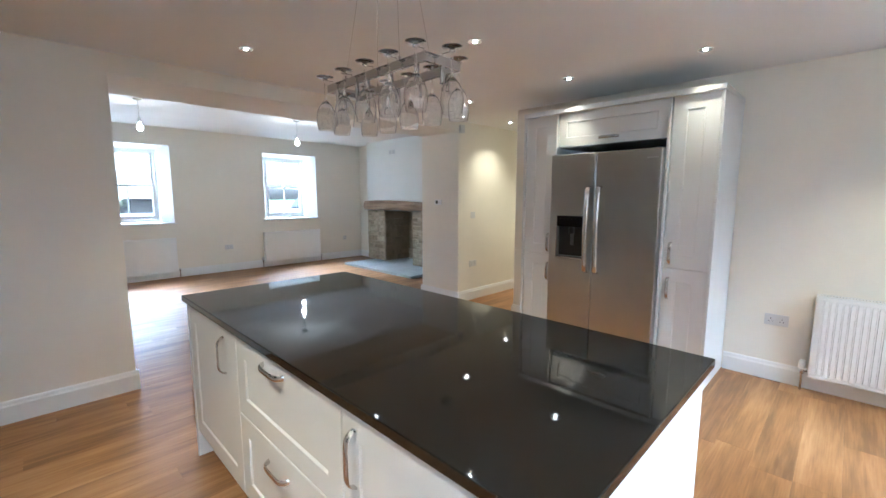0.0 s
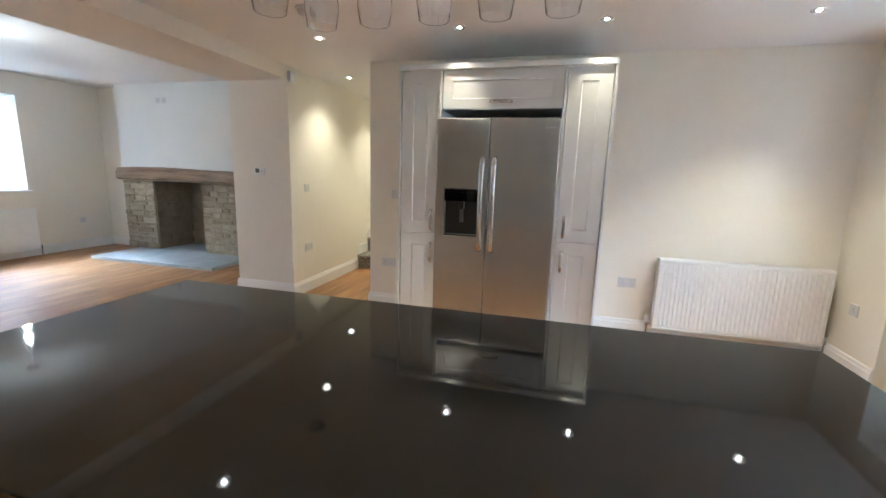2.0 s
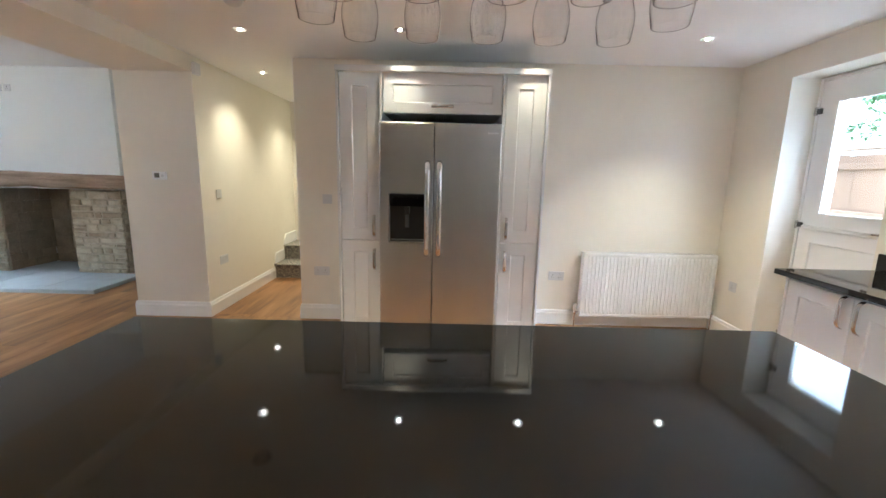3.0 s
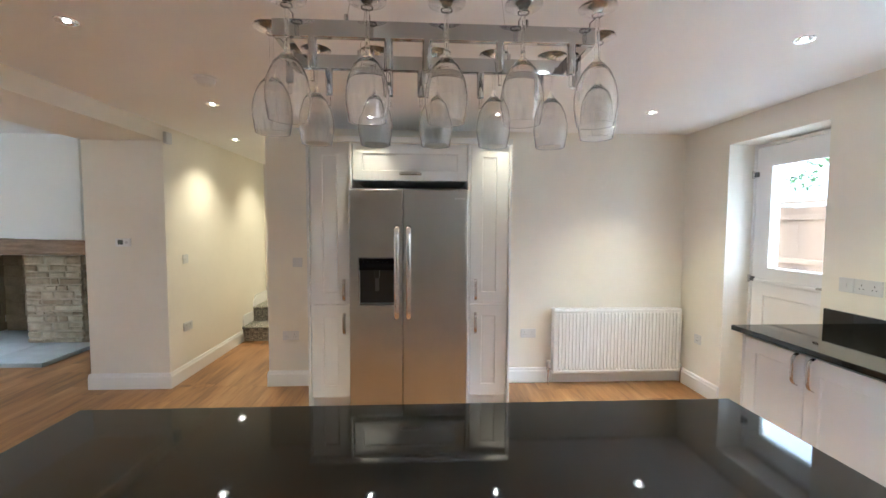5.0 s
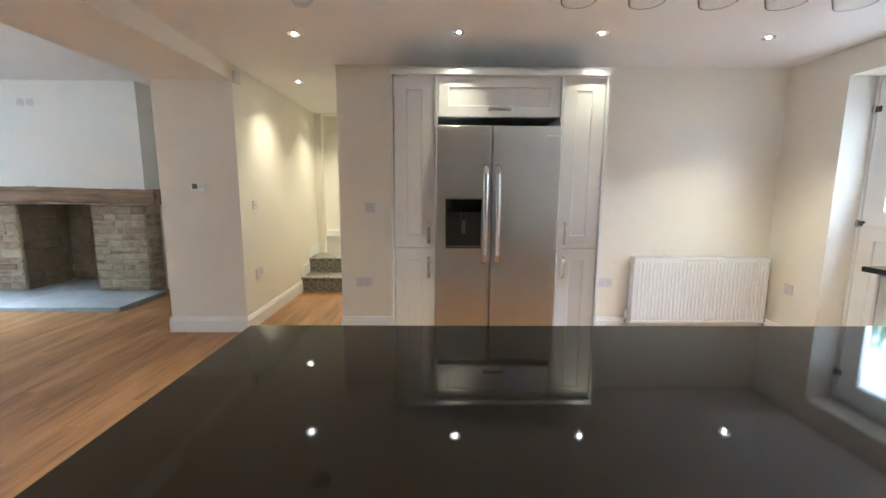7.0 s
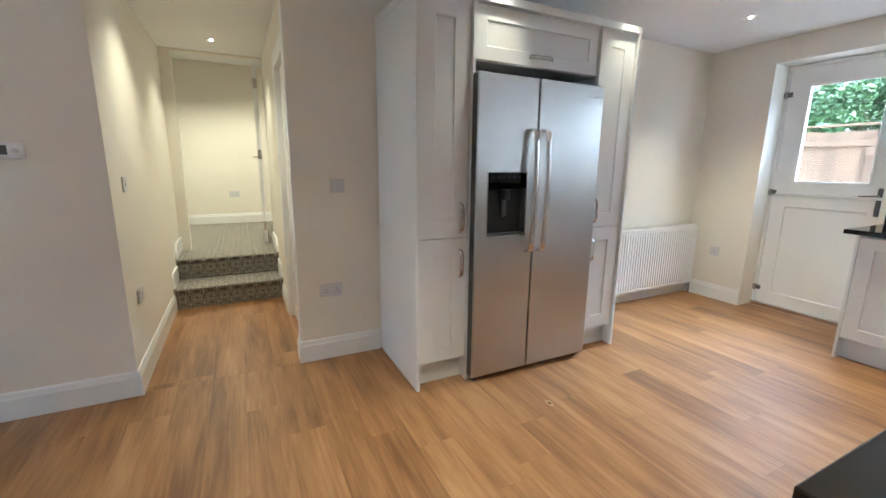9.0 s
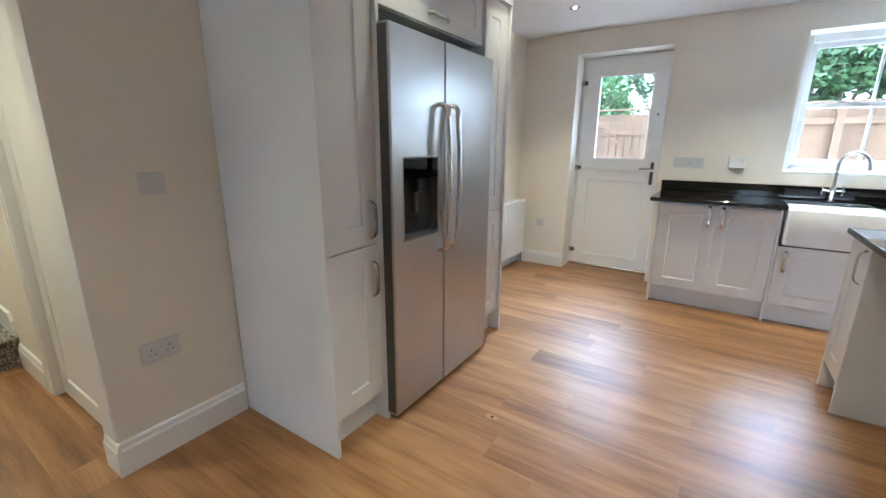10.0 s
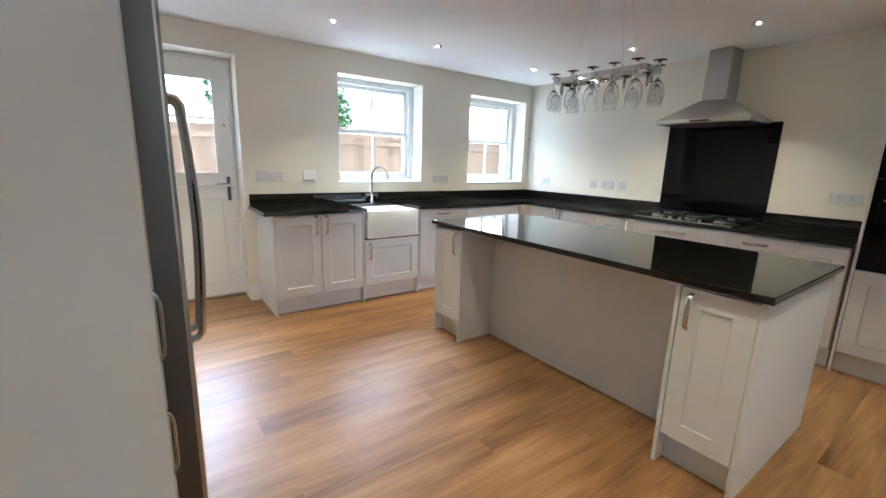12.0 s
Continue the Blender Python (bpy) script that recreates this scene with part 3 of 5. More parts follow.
def hall_doors():
    """The lined cupboard doorway with its closed door, and the open landing door."""
    top = thing("door_2", pose(-1.97, 4.99, 0, 0, 0, -90), "white panelled cupboard door in a painted lining, closed", "door")
    w, h = 0.75, 2.04
    bm = boxes((-w + 0.0, -w + 0.028, -0.012, 0.10, 0, h), (-0.028, 0.0, -0.012, 0.10, 0, h), (-w + 0.028, -0.028, -0.012, 0.10, h - 0.028, h), bevel=0.002)
    part("lining", bm, M_TRIM, top)
    part("architrave", boxes((0.0, 0.065, -0.016, -0.001, 0, h + 0.065), (-w - 0.055, -w, -0.016, -0.001, 0, h + 0.065), (-w, 0.0, -0.016, -0.001, h, h + 0.065), bevel=0.003), M_TRIM, top)
    leaf = part("leaf", shaker(bmesh.new(), -w + 0.03, -0.03, 0.008, h - 0.03, y=0.03, thick=0.04, rail=0.10, deep=0.008), M_TRIM, top)
    part("latch", boxes((-0.05, -0.032, 0.0, 0.03, 1.0, 1.06), bevel=0.002), M_NICKEL, leaf)
    open_door = thing("door_3", pose(-2.03, 7.24, 0.39, 0, 0, 87), "white landing door standing open against the side", "door")
    leaf = part("leaf", shaker(bmesh.new(), 0.0, 0.76, 0.0, 1.95, y=0.0, thick=0.04, rail=0.10, deep=0.008), M_TRIM, open_door)
    for z in (0.2, 1.0, 1.75):
        part("hinge", boxes((-0.006, 0.004, 0.002, 0.038, z - 0.05, z + 0.05), bevel=0.001), M_NICKEL, open_door, "steel hinge")
    bm = bmesh.new()
    tube(bm, [(0.70, 0.045, 0.98), (0.70, 0.09, 0.98), (0.69, 0.097, 0.98), (0.60, 0.097, 0.98)], 0.009, 10)
    part("lever", bm, M_NICKEL, leaf, smooth=True)


hall_doors()
tagged(part("trim", boxes((-2.006, -2.0, 4.785, 4.90, 0.146, CEIL - 0.002), bevel=0.001), M_TRIM), label="white painted board on the end of the wall", kind="structure")

# ---- tall fridge housing ----
CZ = 0.15


def tall_unit(name, x0, x1, hinge_left, group="tall units beside the fridge"):
    """A tall larder unit with two doors; local x from 0, front at y 0."""
    w = x1 - x0
    u = thing(name, pose(x0, 4.132, 0), "pale grey shaker tall larder unit beside the fridge, doors closed", "cupboard", group)
    part("body", boxes((0.0, w, 0.022, 0.635, CZ, 2.125)), M_CARCASS, u)
    part("plinth", boxes((0.0, w, 0.06, 0.078, 0.0, CZ - 0.002)), M_CARCASS, u, "grey plinth board")
    for nm, z0, z1, hz in (("lower_door", CZ + 0.003, 0.886, 0.737), ("upper_door", 0.890, 2.122, 1.0)):
        d = part(nm, shaker(bmesh.new(), 0.002, w - 0.002, z0, z1, y=0.0, rail=0.092), M_CABINET, u)
        bow_handle(d, w - 0.045 if hinge_left else 0.045, hz, y=0.0)
    return u


tall_unit("larder_unit", -1.442, -1.142, True)
tall_unit("larder_unit", -0.214, 0.085, False)


def bridge_unit():
    u = thing("bridge_cupboard", pose(-1.118, 4.132, 1.845), "pale grey shaker lift-up cupboard over the fridge, closed", "cupboard")
    w = 0.880
    part("body", boxes((0.0, w, 0.022, 0.635, 0.0, 0.28)), M_CARCASS, u)
    d = part("door", shaker(bmesh.new(), 0.002, w - 0.002, 0.002, 0.276, y=0.0, rail=0.072), M_CABINET, u)
    bow_handle(d, w / 2, 0.05, vertical=False, y=0.0)


bridge_unit()
for x in (-1.462, -1.140, -0.236, 0.087):
    lab = "pale grey end panel of the fridge housing"
    tagged(part("end_panel", boxes((x, x + 0.018, 4.112, 4.77, 0.0, 2.126), bevel=0.001), M_CABINET), label=lab, category="panel", group="end panels of the fridge housing")
bm = bmesh.new()
box(bm, -1.464, 0.107, 4.108, 4.128, 2.128, 2.168, bevel=0.0015)
box(bm, -1.464, -1.446, 4.129, 4.772, 2.128, 2.168, bevel=0.0015)
box(bm, 0.089, 0.107, 4.129, 4.772, 2.128, 2.168, bevel=0.0015)
tagged(part("cornice", bm, M_CABINET), label="pale grey cornice board on top of the fridge housing", category="cornice")


def fridge():
    f = thing("fridge_freezer", pose(-1.135, 4.054, 0), "brushed stainless side-by-side fridge freezer with water dispenser, closed", "fridge")
    w, h = 0.895, 1.772
    part("body", boxes((0.006, w - 0.006, 0.082, 0.69, 0.03, h - 0.012), bevel=0.004), M_STEEL_DARK, f, "dark grey steel body")
    part("hinge_cover", boxes((0.012, 0.075, 0.02, 0.12, h - 0.011, h + 0.006), bevel=0.004), M_BLACK, f)
    part("hinge_cover", boxes((w - 0.075, w - 0.012, 0.02, 0.12, h - 0.011, h + 0.006), bevel=0.004), M_BLACK, f)
    part("grille", boxes((0.01, w - 0.01, 0.09, 0.105, 0.012, 0.045)), M_BLACK, f)
    for x in (0.04, w - 0.04):
        part("foot", lathe(bmesh.new(), [(0, 0), (0.018, 0), (0.018, 0.012), (0.008, 0.018), (0.008, 0.032), (0, 0.032)], 12, (x, 0.05, 0)), M_CHROME, f, smooth=True)
    xm = 0.402
    dx0, dx1, dz0, dz1 = 0.072, 0.338, 0.893, 1.256
    def round_door(x0, x1, hole):
        zs, xs = [0.035, h], [x0, x1]
        bm = bmesh.new()
        if not hole:
            box(bm, x0, x1, 0.0, 0.078, 0.035, h, bevel=0.007, seg=2)
            return bm
        outer = [(x0, 0.035), (x1, 0.035), (x1, h), (x0, h)]
        inner = [(dx0, dz0), (dx1, dz0), (dx1, dz1), (dx0, dz1)]
        c = 0.006
        cx = [(x0 + c, 0.035 + c), (x1 - c, 0.035 + c), (x1 - c, h - c), (x0 + c, h - c)]
        def ring(pts, y):
            return [bm.verts.new((p[0], y, p[1])) for p in pts]
        L = [ring(outer, 0.078), ring(outer, c), ring([((a[0] + b[0]) / 2, (a[1] + b[1]) / 2) for a, b in zip(outer, cx)], c * 0.35), ring(cx, 0.0), ring(inner, 0.0), ring(inner, 0.055)]
        bm.faces.new(L[0])
        for a, b in zip(L, L[1:]):
            for i in range(4):
                bm.faces.new((a[i], a[(i + 1) % 4], b[(i + 1) % 4], b[i]))
        bm.faces.new(L[-1])
        return bm
    left = part("freezer_door", round_door(0.0, xm - 0.003, True), M_STEEL, f, "brushed stainless door")
    part("door_edge", boxes((-0.0012, -0.0002, 0.010, 0.077, 0.045, h - 0.008)), M_EDGE, left, "dark grey door edge")
    right = part("fridge_door", round_door(xm + 0.003, w, False), M_STEEL, f, "brushed stainless door")
    for d, x in ((left, xm - 0.044), (right, xm + 0.044)):
        bm = bmesh.new()
        path = [(x, 0.004, 0.790), (x, -0.035, 0.800)]
        for i in range(17):
            s = i / 16
            path.append((x, -0.046 - 0.016 * math.sin(math.pi * s), 0.815 + 0.655 * s))
        path += [(x, -0.035, 1.485), (x, 0.004, 1.495)]
        tube(bm, path, 0.0195, 12, 0.55, up=(0, 1, 0))
        part("handle", bm, M_NICKEL, d, "long bowed steel handle", smooth=True)
    disp = part("dispenser", boxes((dx0 + 0.002, dx1 - 0.002, 0.045, 0.054, dz0 + 0.002, dz1 - 0.002)), M_BLACK, left, "black water and ice dispenser")
    part("control_panel", boxes((dx0 + 0.003, dx1 - 0.003, -0.001, 0.044, 1.162, dz1 - 0.003), bevel=0.002), M_BLACK_GLASS, disp)
    part("spout", boxes((0.185, 0.225, 0.0, 0.044, 1.10, 1.161), bevel=0.006), M_BLACK, disp)
    part("paddle", boxes((0.19, 0.22, 0.026, 0.034, 1.0, 1.099), bevel=0.003), M_STEEL_DARK, disp)
    part("drip_tray", boxes((dx0 + 0.004, dx1 - 0.004, 0.0, 0.044, dz0 + 0.003, dz0 + 0.016), bevel=0.002), M_STEEL_DARK, disp)
    part("dispenser_trim", boxes((dx0 - 0.004, dx1 + 0.004, -0.003, 0.0005, dz0 - 0.005, dz0 + 0.002), (dx0 - 0.004, dx0 + 0.002, -0.003, 0.0005, dz0 + 0.002, dz1), (dx1 - 0.002, dx1 + 0.004, -0.003, 0.0005, dz0 + 0.002, dz1), (dx0 - 0.004, dx1 + 0.004, -0.003, 0.0005, dz1, dz1 + 0.005)), M_NICKEL, left)
    for k in range(6):
        part("icon", boxes((dx0 + 0.03 + k * 0.036, dx0 + 0.036 + k * 0.036, -0.0018, -0.0008, 1.226, 1.229)), M_STEEL_DARK, disp)
    bm = bmesh.new()
    for k, wd in enumerate((0.010, 0.007, 0.009, 0.006, 0.009, 0.008, 0.007)):
        box(bm, 0.792 + k * 0.0118, 0.792 + k * 0.0118 + wd, -0.0014, 0.0003, 1.700, 1.711)
    part("badge", bm, M_PLASTIC, right, "small white badge letters shown as bars")


fridge()

# ---- base units ----
def unit(name, m, w, fronts, label, depth=0.56, group="", top=0.866):
    """A base unit facing -y: fronts are (x0, x1, z0, z1, handle kind, handle x, handle z)."""
    u = thing(name, m, label, "cupboard", group)
    part("body", boxes((0.0, w, 0.0, depth, CZ, top)), M_CARCASS, u)
    part("plinth", boxes((0.0, w, 0.045, 0.061, 0.0, CZ - 0.002)), M_CARCASS, u, "grey plinth board")
    for x0, x1, z0, z1, kind, hx, hz in fronts:
        nm = "drawer_front" if kind == "h" else "door"
        small = min(x1 - x0, z1 - z0) < 0.2
        d = part(nm, shaker(bmesh.new(), x0 + 0.002, x1 - 0.002, z0, z1, y=-0.021, rail=0.045 if small else 0.08), M_CABINET, u)
        if kind:
            bow_handle(d, hx, hz, vertical=(kind == "v"), y=-0.021)
    return u


ZL, ZH = CZ + 0.003, 0.855
# island: south side, facing the hob
unit("base_unit", pose(-1.66, 1.365, 0), 0.68, [(0.0, 0.68, ZL, ZH, "v", 0.525, 0.727)], "pale grey shaker island base unit with one door, closed", group="island cupboards")
unit("drawer_unit", pose(-0.98, 1.365, 0), 0.80, [(0.0, 0.80, 0.525, ZH, "h", 0.36, 0.814), (0.0, 0.80, ZL, 0.520, "h", 0.36, 0.435)], "pale grey shaker island drawer unit with two deep drawers, closed", group="island cupboards")
unit("base_unit", pose(-0.18, 1.365, 0), 0.63, [(0.0, 0.63, ZL, ZH, "v", 0.062, 0.727)], "pale grey shaker island base unit with one door, closed", group="island cupboards")


def island_corner(x0, w, hx):
    u = thing("base_unit", pose(x0 + w, 2.262, 0, 0, 0, 180), "narrow pale grey shaker island unit beside the knee space, closed", "cupboard", "island cupboards")
    part("body", boxes((0.0, w, 0.0, 0.31, CZ, 0.866)), M_CARCASS, u)
    part("plinth", boxes((0.0, w, 0.045, 0.061, 0.0, CZ - 0.002)), M_CARCASS, u, "grey plinth board")
    d = part("door", shaker(bmesh.new(), 0.002, w - 0.002, ZL, ZH, y=-0.021, rail=0.08), M_CABINET, u)
    bow_handle(d, hx, 0.752, y=-0.021)


island_corner(0.162, 0.287, 0.24)
island_corner(-1.662, 0.287, 0.045)
for x0, x1, y0, y1, z0 in ((0.452, 0.470, 1.340, 2.285, 0.0), (-1.680, -1.662, 1.340, 2.285, 0.0), (0.142, 0.160, 1.968, 2.285, 0.0), (-1.373, -1.355, 1.968, 2.285, 0.0), (-1.660, 0.450, 1.945, 1.965, 0.0)):
    long = x1 - x0 > 1
    tagged(part("back_panel" if long else "end_panel", boxes((x0, x1, y0, y1, z0, 0.869), bevel=0.001), M_CABINET), label="pale grey back panel of the island knee space" if long else "pale grey island end panel", category="panel", group="" if long else "island end panels")
tagged(part("worktop", boxes((-1.704, 0.493, 1.323, 2.312, 0.870, 0.900), bevel=0.0035, seg=2), M_GRANITE), label="polished black granite worktop on the island", category="worktop")

# garden run, facing west: local x runs north to south
def garden(y, **k):
    return pose(1.372, y, 0, 0, 0, -90)


tagged(part("end_panel", boxes((1.352, 1.925, 3.282, 3.300, 0, 0.869), bevel=0.001), M_CABINET), label="pale grey end panel beside the back door", category="panel")
unit("base_unit", garden(3.281), 0.78, [(0, 0.39, ZL, ZH, "v", 0.345, 0.77), (0.39, 0.78, ZL, ZH, "v", 0.435, 0.77)], "pale grey shaker base unit with two doors under the black worktop", group="cupboards along the garden wall", depth=0.5)
tagged(part("divider_panel", boxes((1.352, 1.87, 2.483, 2.499, 0, 0.869), bevel=0.001), M_CABINET), label="pale grey divider panel beside the sink unit", category="panel", group="divider panels of the sink unit")
u = unit("sink_unit", garden(2.481), 0.594, [(0, 0.594, ZL, 0.600, "v", 0.055, 0.485)], "pale grey shaker unit under the sink with one door", depth=0.5, top=0.598)
# black strip stands in for the dark shadow line between sink and door
part("shadow_gap_strip", boxes((0.004, 0.590, -0.030, 0.40, 0.602, 0.615)), M_BLACK, u, "black strip standing in for the shadow gap under the sink")
tagged(part("divider_panel", boxes((1.352, 1.87, 1.869, 1.885, 0, 0.869), bevel=0.001), M_CABINET), label="pale grey divider panel beside the sink unit", category="panel", group="divider panels of the sink unit")
unit("integrated_dishwasher", garden(1.867), 0.60, [(0, 0.60, ZL, ZH, "h", 0.30, 0.815)], "built-in dishwasher behind a pale grey shaker front, closed", depth=0.5)
unit("base_unit", garden(1.265), 0.80, [(0, 0.80, ZL, ZH, "", 0, 0)], "pale grey shaker corner base unit, closed", group="cupboards along the garden wall", depth=0.5)


corner = thing("corner_post", pose(1.302, 0.337, 0), "pale grey corner post where the two runs of cupboards meet", "panel")
part("post", boxes((0.0, 0.069, 0.0, 0.126, CZ, 0.866), bevel=0.001), M_CABINET, corner)
part("plinth", boxes((0.03, 0.069, 0.0, 0.126, 0.0, CZ - 0.002)), M_CARCASS, corner)


def hob_run(x):
    return pose(x, 0.335, 0, 0, 0, 180)


unit("base_unit", hob_run(1.30), 0.92, [(0, 0.46, ZL, ZH, "v", 0.42, 0.79), (0.46, 0.92, ZL, ZH, "v", 0.50, 0.79)], "pale grey shaker base unit with two doors under the black worktop", group="cupboards along the hob wall", depth=0.5)
unit("base_unit", hob_run(0.379), 0.42, [(0, 0.42, ZL, ZH, "v", 0.37, 0.77)], "pale grey shaker base unit with one door under the black worktop", group="cupboards along the hob wall", depth=0.5)
unit("drawer_unit", hob_run(-0.042), 0.80, [(0, 0.80, 0.72, ZH, "h", 0.40, 0.80), (0, 0.80, 0.44, 0.715, "h", 0.40, 0.69), (0, 0.80, ZL, 0.435, "h", 0.40, 0.41)], "pale grey shaker drawer unit under the gas hob, closed", group="cupboards along the hob wall", depth=0.5)
unit("base_unit", hob_run(-0.843), 0.72, [(0, 0.72, ZL, ZH, "h", 0.19, 0.80)], "pale grey shaker base unit under the black worktop", group="cupboards along the hob wall", depth=0.5)

# worktop of both runs, cut out for the sink
bm = bmesh.new()
prism(bm, [(1.326, 3.362), (1.926, 3.362), (1.926, -0.246), (-1.578, -0.246), (-1.578, 0.372), (1.326, 0.372), (1.326, 1.902), (1.80, 1.902), (1.80, 2.468), (1.326, 2.468)], "z", 0.870, 0.900)
bmesh.ops.bevel(bm, geom=[e for e in bm.edges if abs(e.verts[0].co.z - e.verts[1].co.z) < 1e-4 and e.verts[0].co.z > 0.89], offset=0.003, segments=1, affect="EDGES")
tagged(part("worktop", bm, M_GRANITE), label="polished black granite worktop round two walls with sink cut-out", category="worktop")
tagged(part("upstand", boxes((1.908, 1.927, -0.226, 3.350, 0.901, 1.003), (0.030, 1.927, -0.247, -0.227, 0.901, 1.003), (-1.577, -0.896, -0.247, -0.227, 0.901, 1.003), bevel=0.0015), M_GRANITE), label="polished black granite upstand along two walls", category="upstand")
tagged(part("splashback", boxes((-0.893, 0.027, -0.248, -0.234, 0.902, 1.757), bevel=0.0015), M_BLACK_GLASS), label="tall black gloss splashback behind the hob", category="splashback")


def sink():
    s = thing("belfast_sink", pose(1.318, 1.905, 0.616), "white fireclay butler sink set into the black worktop, empty", "sink")
    bm = bmesh.new()
    def ring(x0, x1, y0, y1, z, r, n=5):
        pts = []
        for cx, cy, a0 in ((x1 - r, y1 - r, 0), (x0 + r, y1 - r, 90), (x0 + r, y0 + r, 180), (x1 - r, y0 + r, 270)):
            for k in range(n):
                a = radians(a0 + 90 * k / (n - 1))
                pts.append(bm.verts.new((cx + r * math.cos(a), cy + r * math.sin(a), z)))
        return pts
    W, D, H = 0.560, 0.46, 0.256
    rs = [ring(0.006, D - 0.006, 0.006, W - 0.006, 0, 0.02), ring(0, D, 0, W, 0.008, 0.02), ring(0, D, 0, W, H - 0.008, 0.02), ring(0.004, D - 0.004, 0.004, W - 0.004, H, 0.02),
          ring(0.032, D - 0.032, 0.032, W - 0.032, H, 0.03), ring(0.038, D - 0.038, 0.038, W - 0.038, H - 0.008, 0.03), ring(0.045, D - 0.045, 0.045, W - 0.045, 0.05, 0.04), ring(0.07, D - 0.07, 0.07, W - 0.07, 0.035, 0.03)]
    bm.faces.new(rs[0][::-1])
    for a, b in zip(rs, rs[1:]):
        for i in range(len(a)):
            bm.faces.new((a[i], a[(i + 1) % len(a)], b[(i + 1) % len(a)], b[i]))
    bm.faces.new(rs[-1])
    part("basin", bm, M_CERAMIC, s, smooth=True)
    part("waste", lathe(bmesh.new(), [(0, 0), (0.044, 0), (0.044, 0.004), (0.03, 0.001), (0, 0.001)], 20, (D / 2, W / 2, 0.0352)), M_CHROME, s, "chrome waste", smooth=True)


sink()


def tap():
    t = thing("kitchen_tap", pose(1.855, 2.165, 0.9), "brushed nickel swan-neck mixer tap with two cross handles", "tap")
    part("base_body", lathe(bmesh.new(), [(0, 0), (0.026, 0), (0.026, 0.008), (0.02, 0.014), (0.018, 0.06), (0.022, 0.066), (0.022, 0.10), (0.014, 0.115), (0, 0.115)], 20), M_NICKEL, t, smooth=True)
    bm = bmesh.new()
    path = [(0, 0, 0.11), (0, 0, 0.27)] + [(-0.085 + 0.085 * math.cos(a), 0, 0.27 + 0.10 * math.sin(a)) for a in [math.pi * k / 14 for k in range(1, 14)]] + [(-0.170, 0, 0.27), (-0.172, 0, 0.245)]
    tube(bm, path, 0.0115, 12, up=(0, 1, 0))
    part("spout", bm, M_NICKEL, t, smooth=True).matrix_basis = pose(0, 0, 0, 0, 0, 72)
    for sy in (-1, 1):
        bm = bmesh.new()
        tube(bm, [(0, 0.015 * sy, 0.078), (0, 0.058 * sy, 0.082)], 0.011, 12)
        h = part("valve", bm, M_NICKEL, t, smooth=True)
        bm = bmesh.new()
        tube(bm, [(0, 0.060 * sy, 0.045), (0, 0.060 * sy, 0.12)], 0.006, 8, up=(1, 0, 0))
        tube(bm, [(-0.036, 0.060 * sy, 0.082), (0.036, 0.060 * sy, 0.082)], 0.006, 8)
        part("cross_handle", bm, M_NICKEL, h, smooth=True)


tap()


def hob():
    h = thing("gas_hob", pose(-0.445, 0.10, 0.9), "black glass five-burner gas hob with front knobs", "hob")
    part("plate", boxes((-0.407, 0.407, -0.247, 0.247, 0.0005, 0.010), bevel=0.003), M_BLACK_GLASS, h, "black glass hob plate")
    part("plate_edge", boxes((-0.41, 0.41, 0.2475, 0.252, 0.0005, 0.0105), bevel=0.001), M_NICKEL, h, "bright steel edge strip")
    for x, y, r in ((-0.27, -0.12, 0.035), (-0.27, 0.10, 0.045), (0.0, -0.02, 0.062), (0.27, -0.12, 0.045), (0.27, 0.10, 0.035)):
        b = part("burner", lathe(bmesh.new(), [(0, 0.011), (r, 0.011), (r, 0.022), (r * 0.9, 0.026), (r * 0.75, 0.026), (r * 0.75, 0.033), (0, 0.033)], 24, (x, y, 0)), M_STEEL, h, smooth=True)
        part("burner_cap", lathe(bmesh.new(), [(0, 0.0335), (r * 0.7, 0.0335), (r * 0.72, 0.038), (r * 0.6, 0.041), (0, 0.041)], 24, (x, y, 0)), M_BLACK, b, smooth=True)
    for x0 in (-0.395, -0.13, 0.135):
        bm = boxes((x0, x0 + 0.26, -0.215, -0.207, 0.035, 0.045), (x0, x0 + 0.26, 0.187, 0.195, 0.035, 0.045), (x0, x0 + 0.008, -0.207, 0.187, 0.035, 0.045), (x0 + 0.252, x0 + 0.26, -0.207, 0.187, 0.035, 0.045))
        for fy in (-0.12, 0.10) if x0 != -0.13 else (-0.02,):
            box(bm, x0 + 0.008, x0 + 0.10, fy - 0.004, fy + 0.004, 0.036, 0.046)
            box(bm, x0 + 0.16, x0 + 0.252, fy - 0.004, fy + 0.004, 0.036, 0.046)
        for cx in (x0 + 0.004, x0 + 0.256):
            for cy in (-0.211, 0.191):
                box(bm, cx - 0.004, cx + 0.004, cy - 0.004, cy + 0.004, 0.010, 0.035)
        part("pan_support", bm, M_BLACK, h, "black cast iron pan support")
    for k in range(5):
        part("knob", lathe(bmesh.new(), [(0, 0.010), (0.018, 0.010), (0.016, 0.03), (0.013, 0.034), (0, 0.034)], 16, (-0.16 + k * 0.08, 0.222, 0)), M_CHROME, h, smooth=True)


hob()


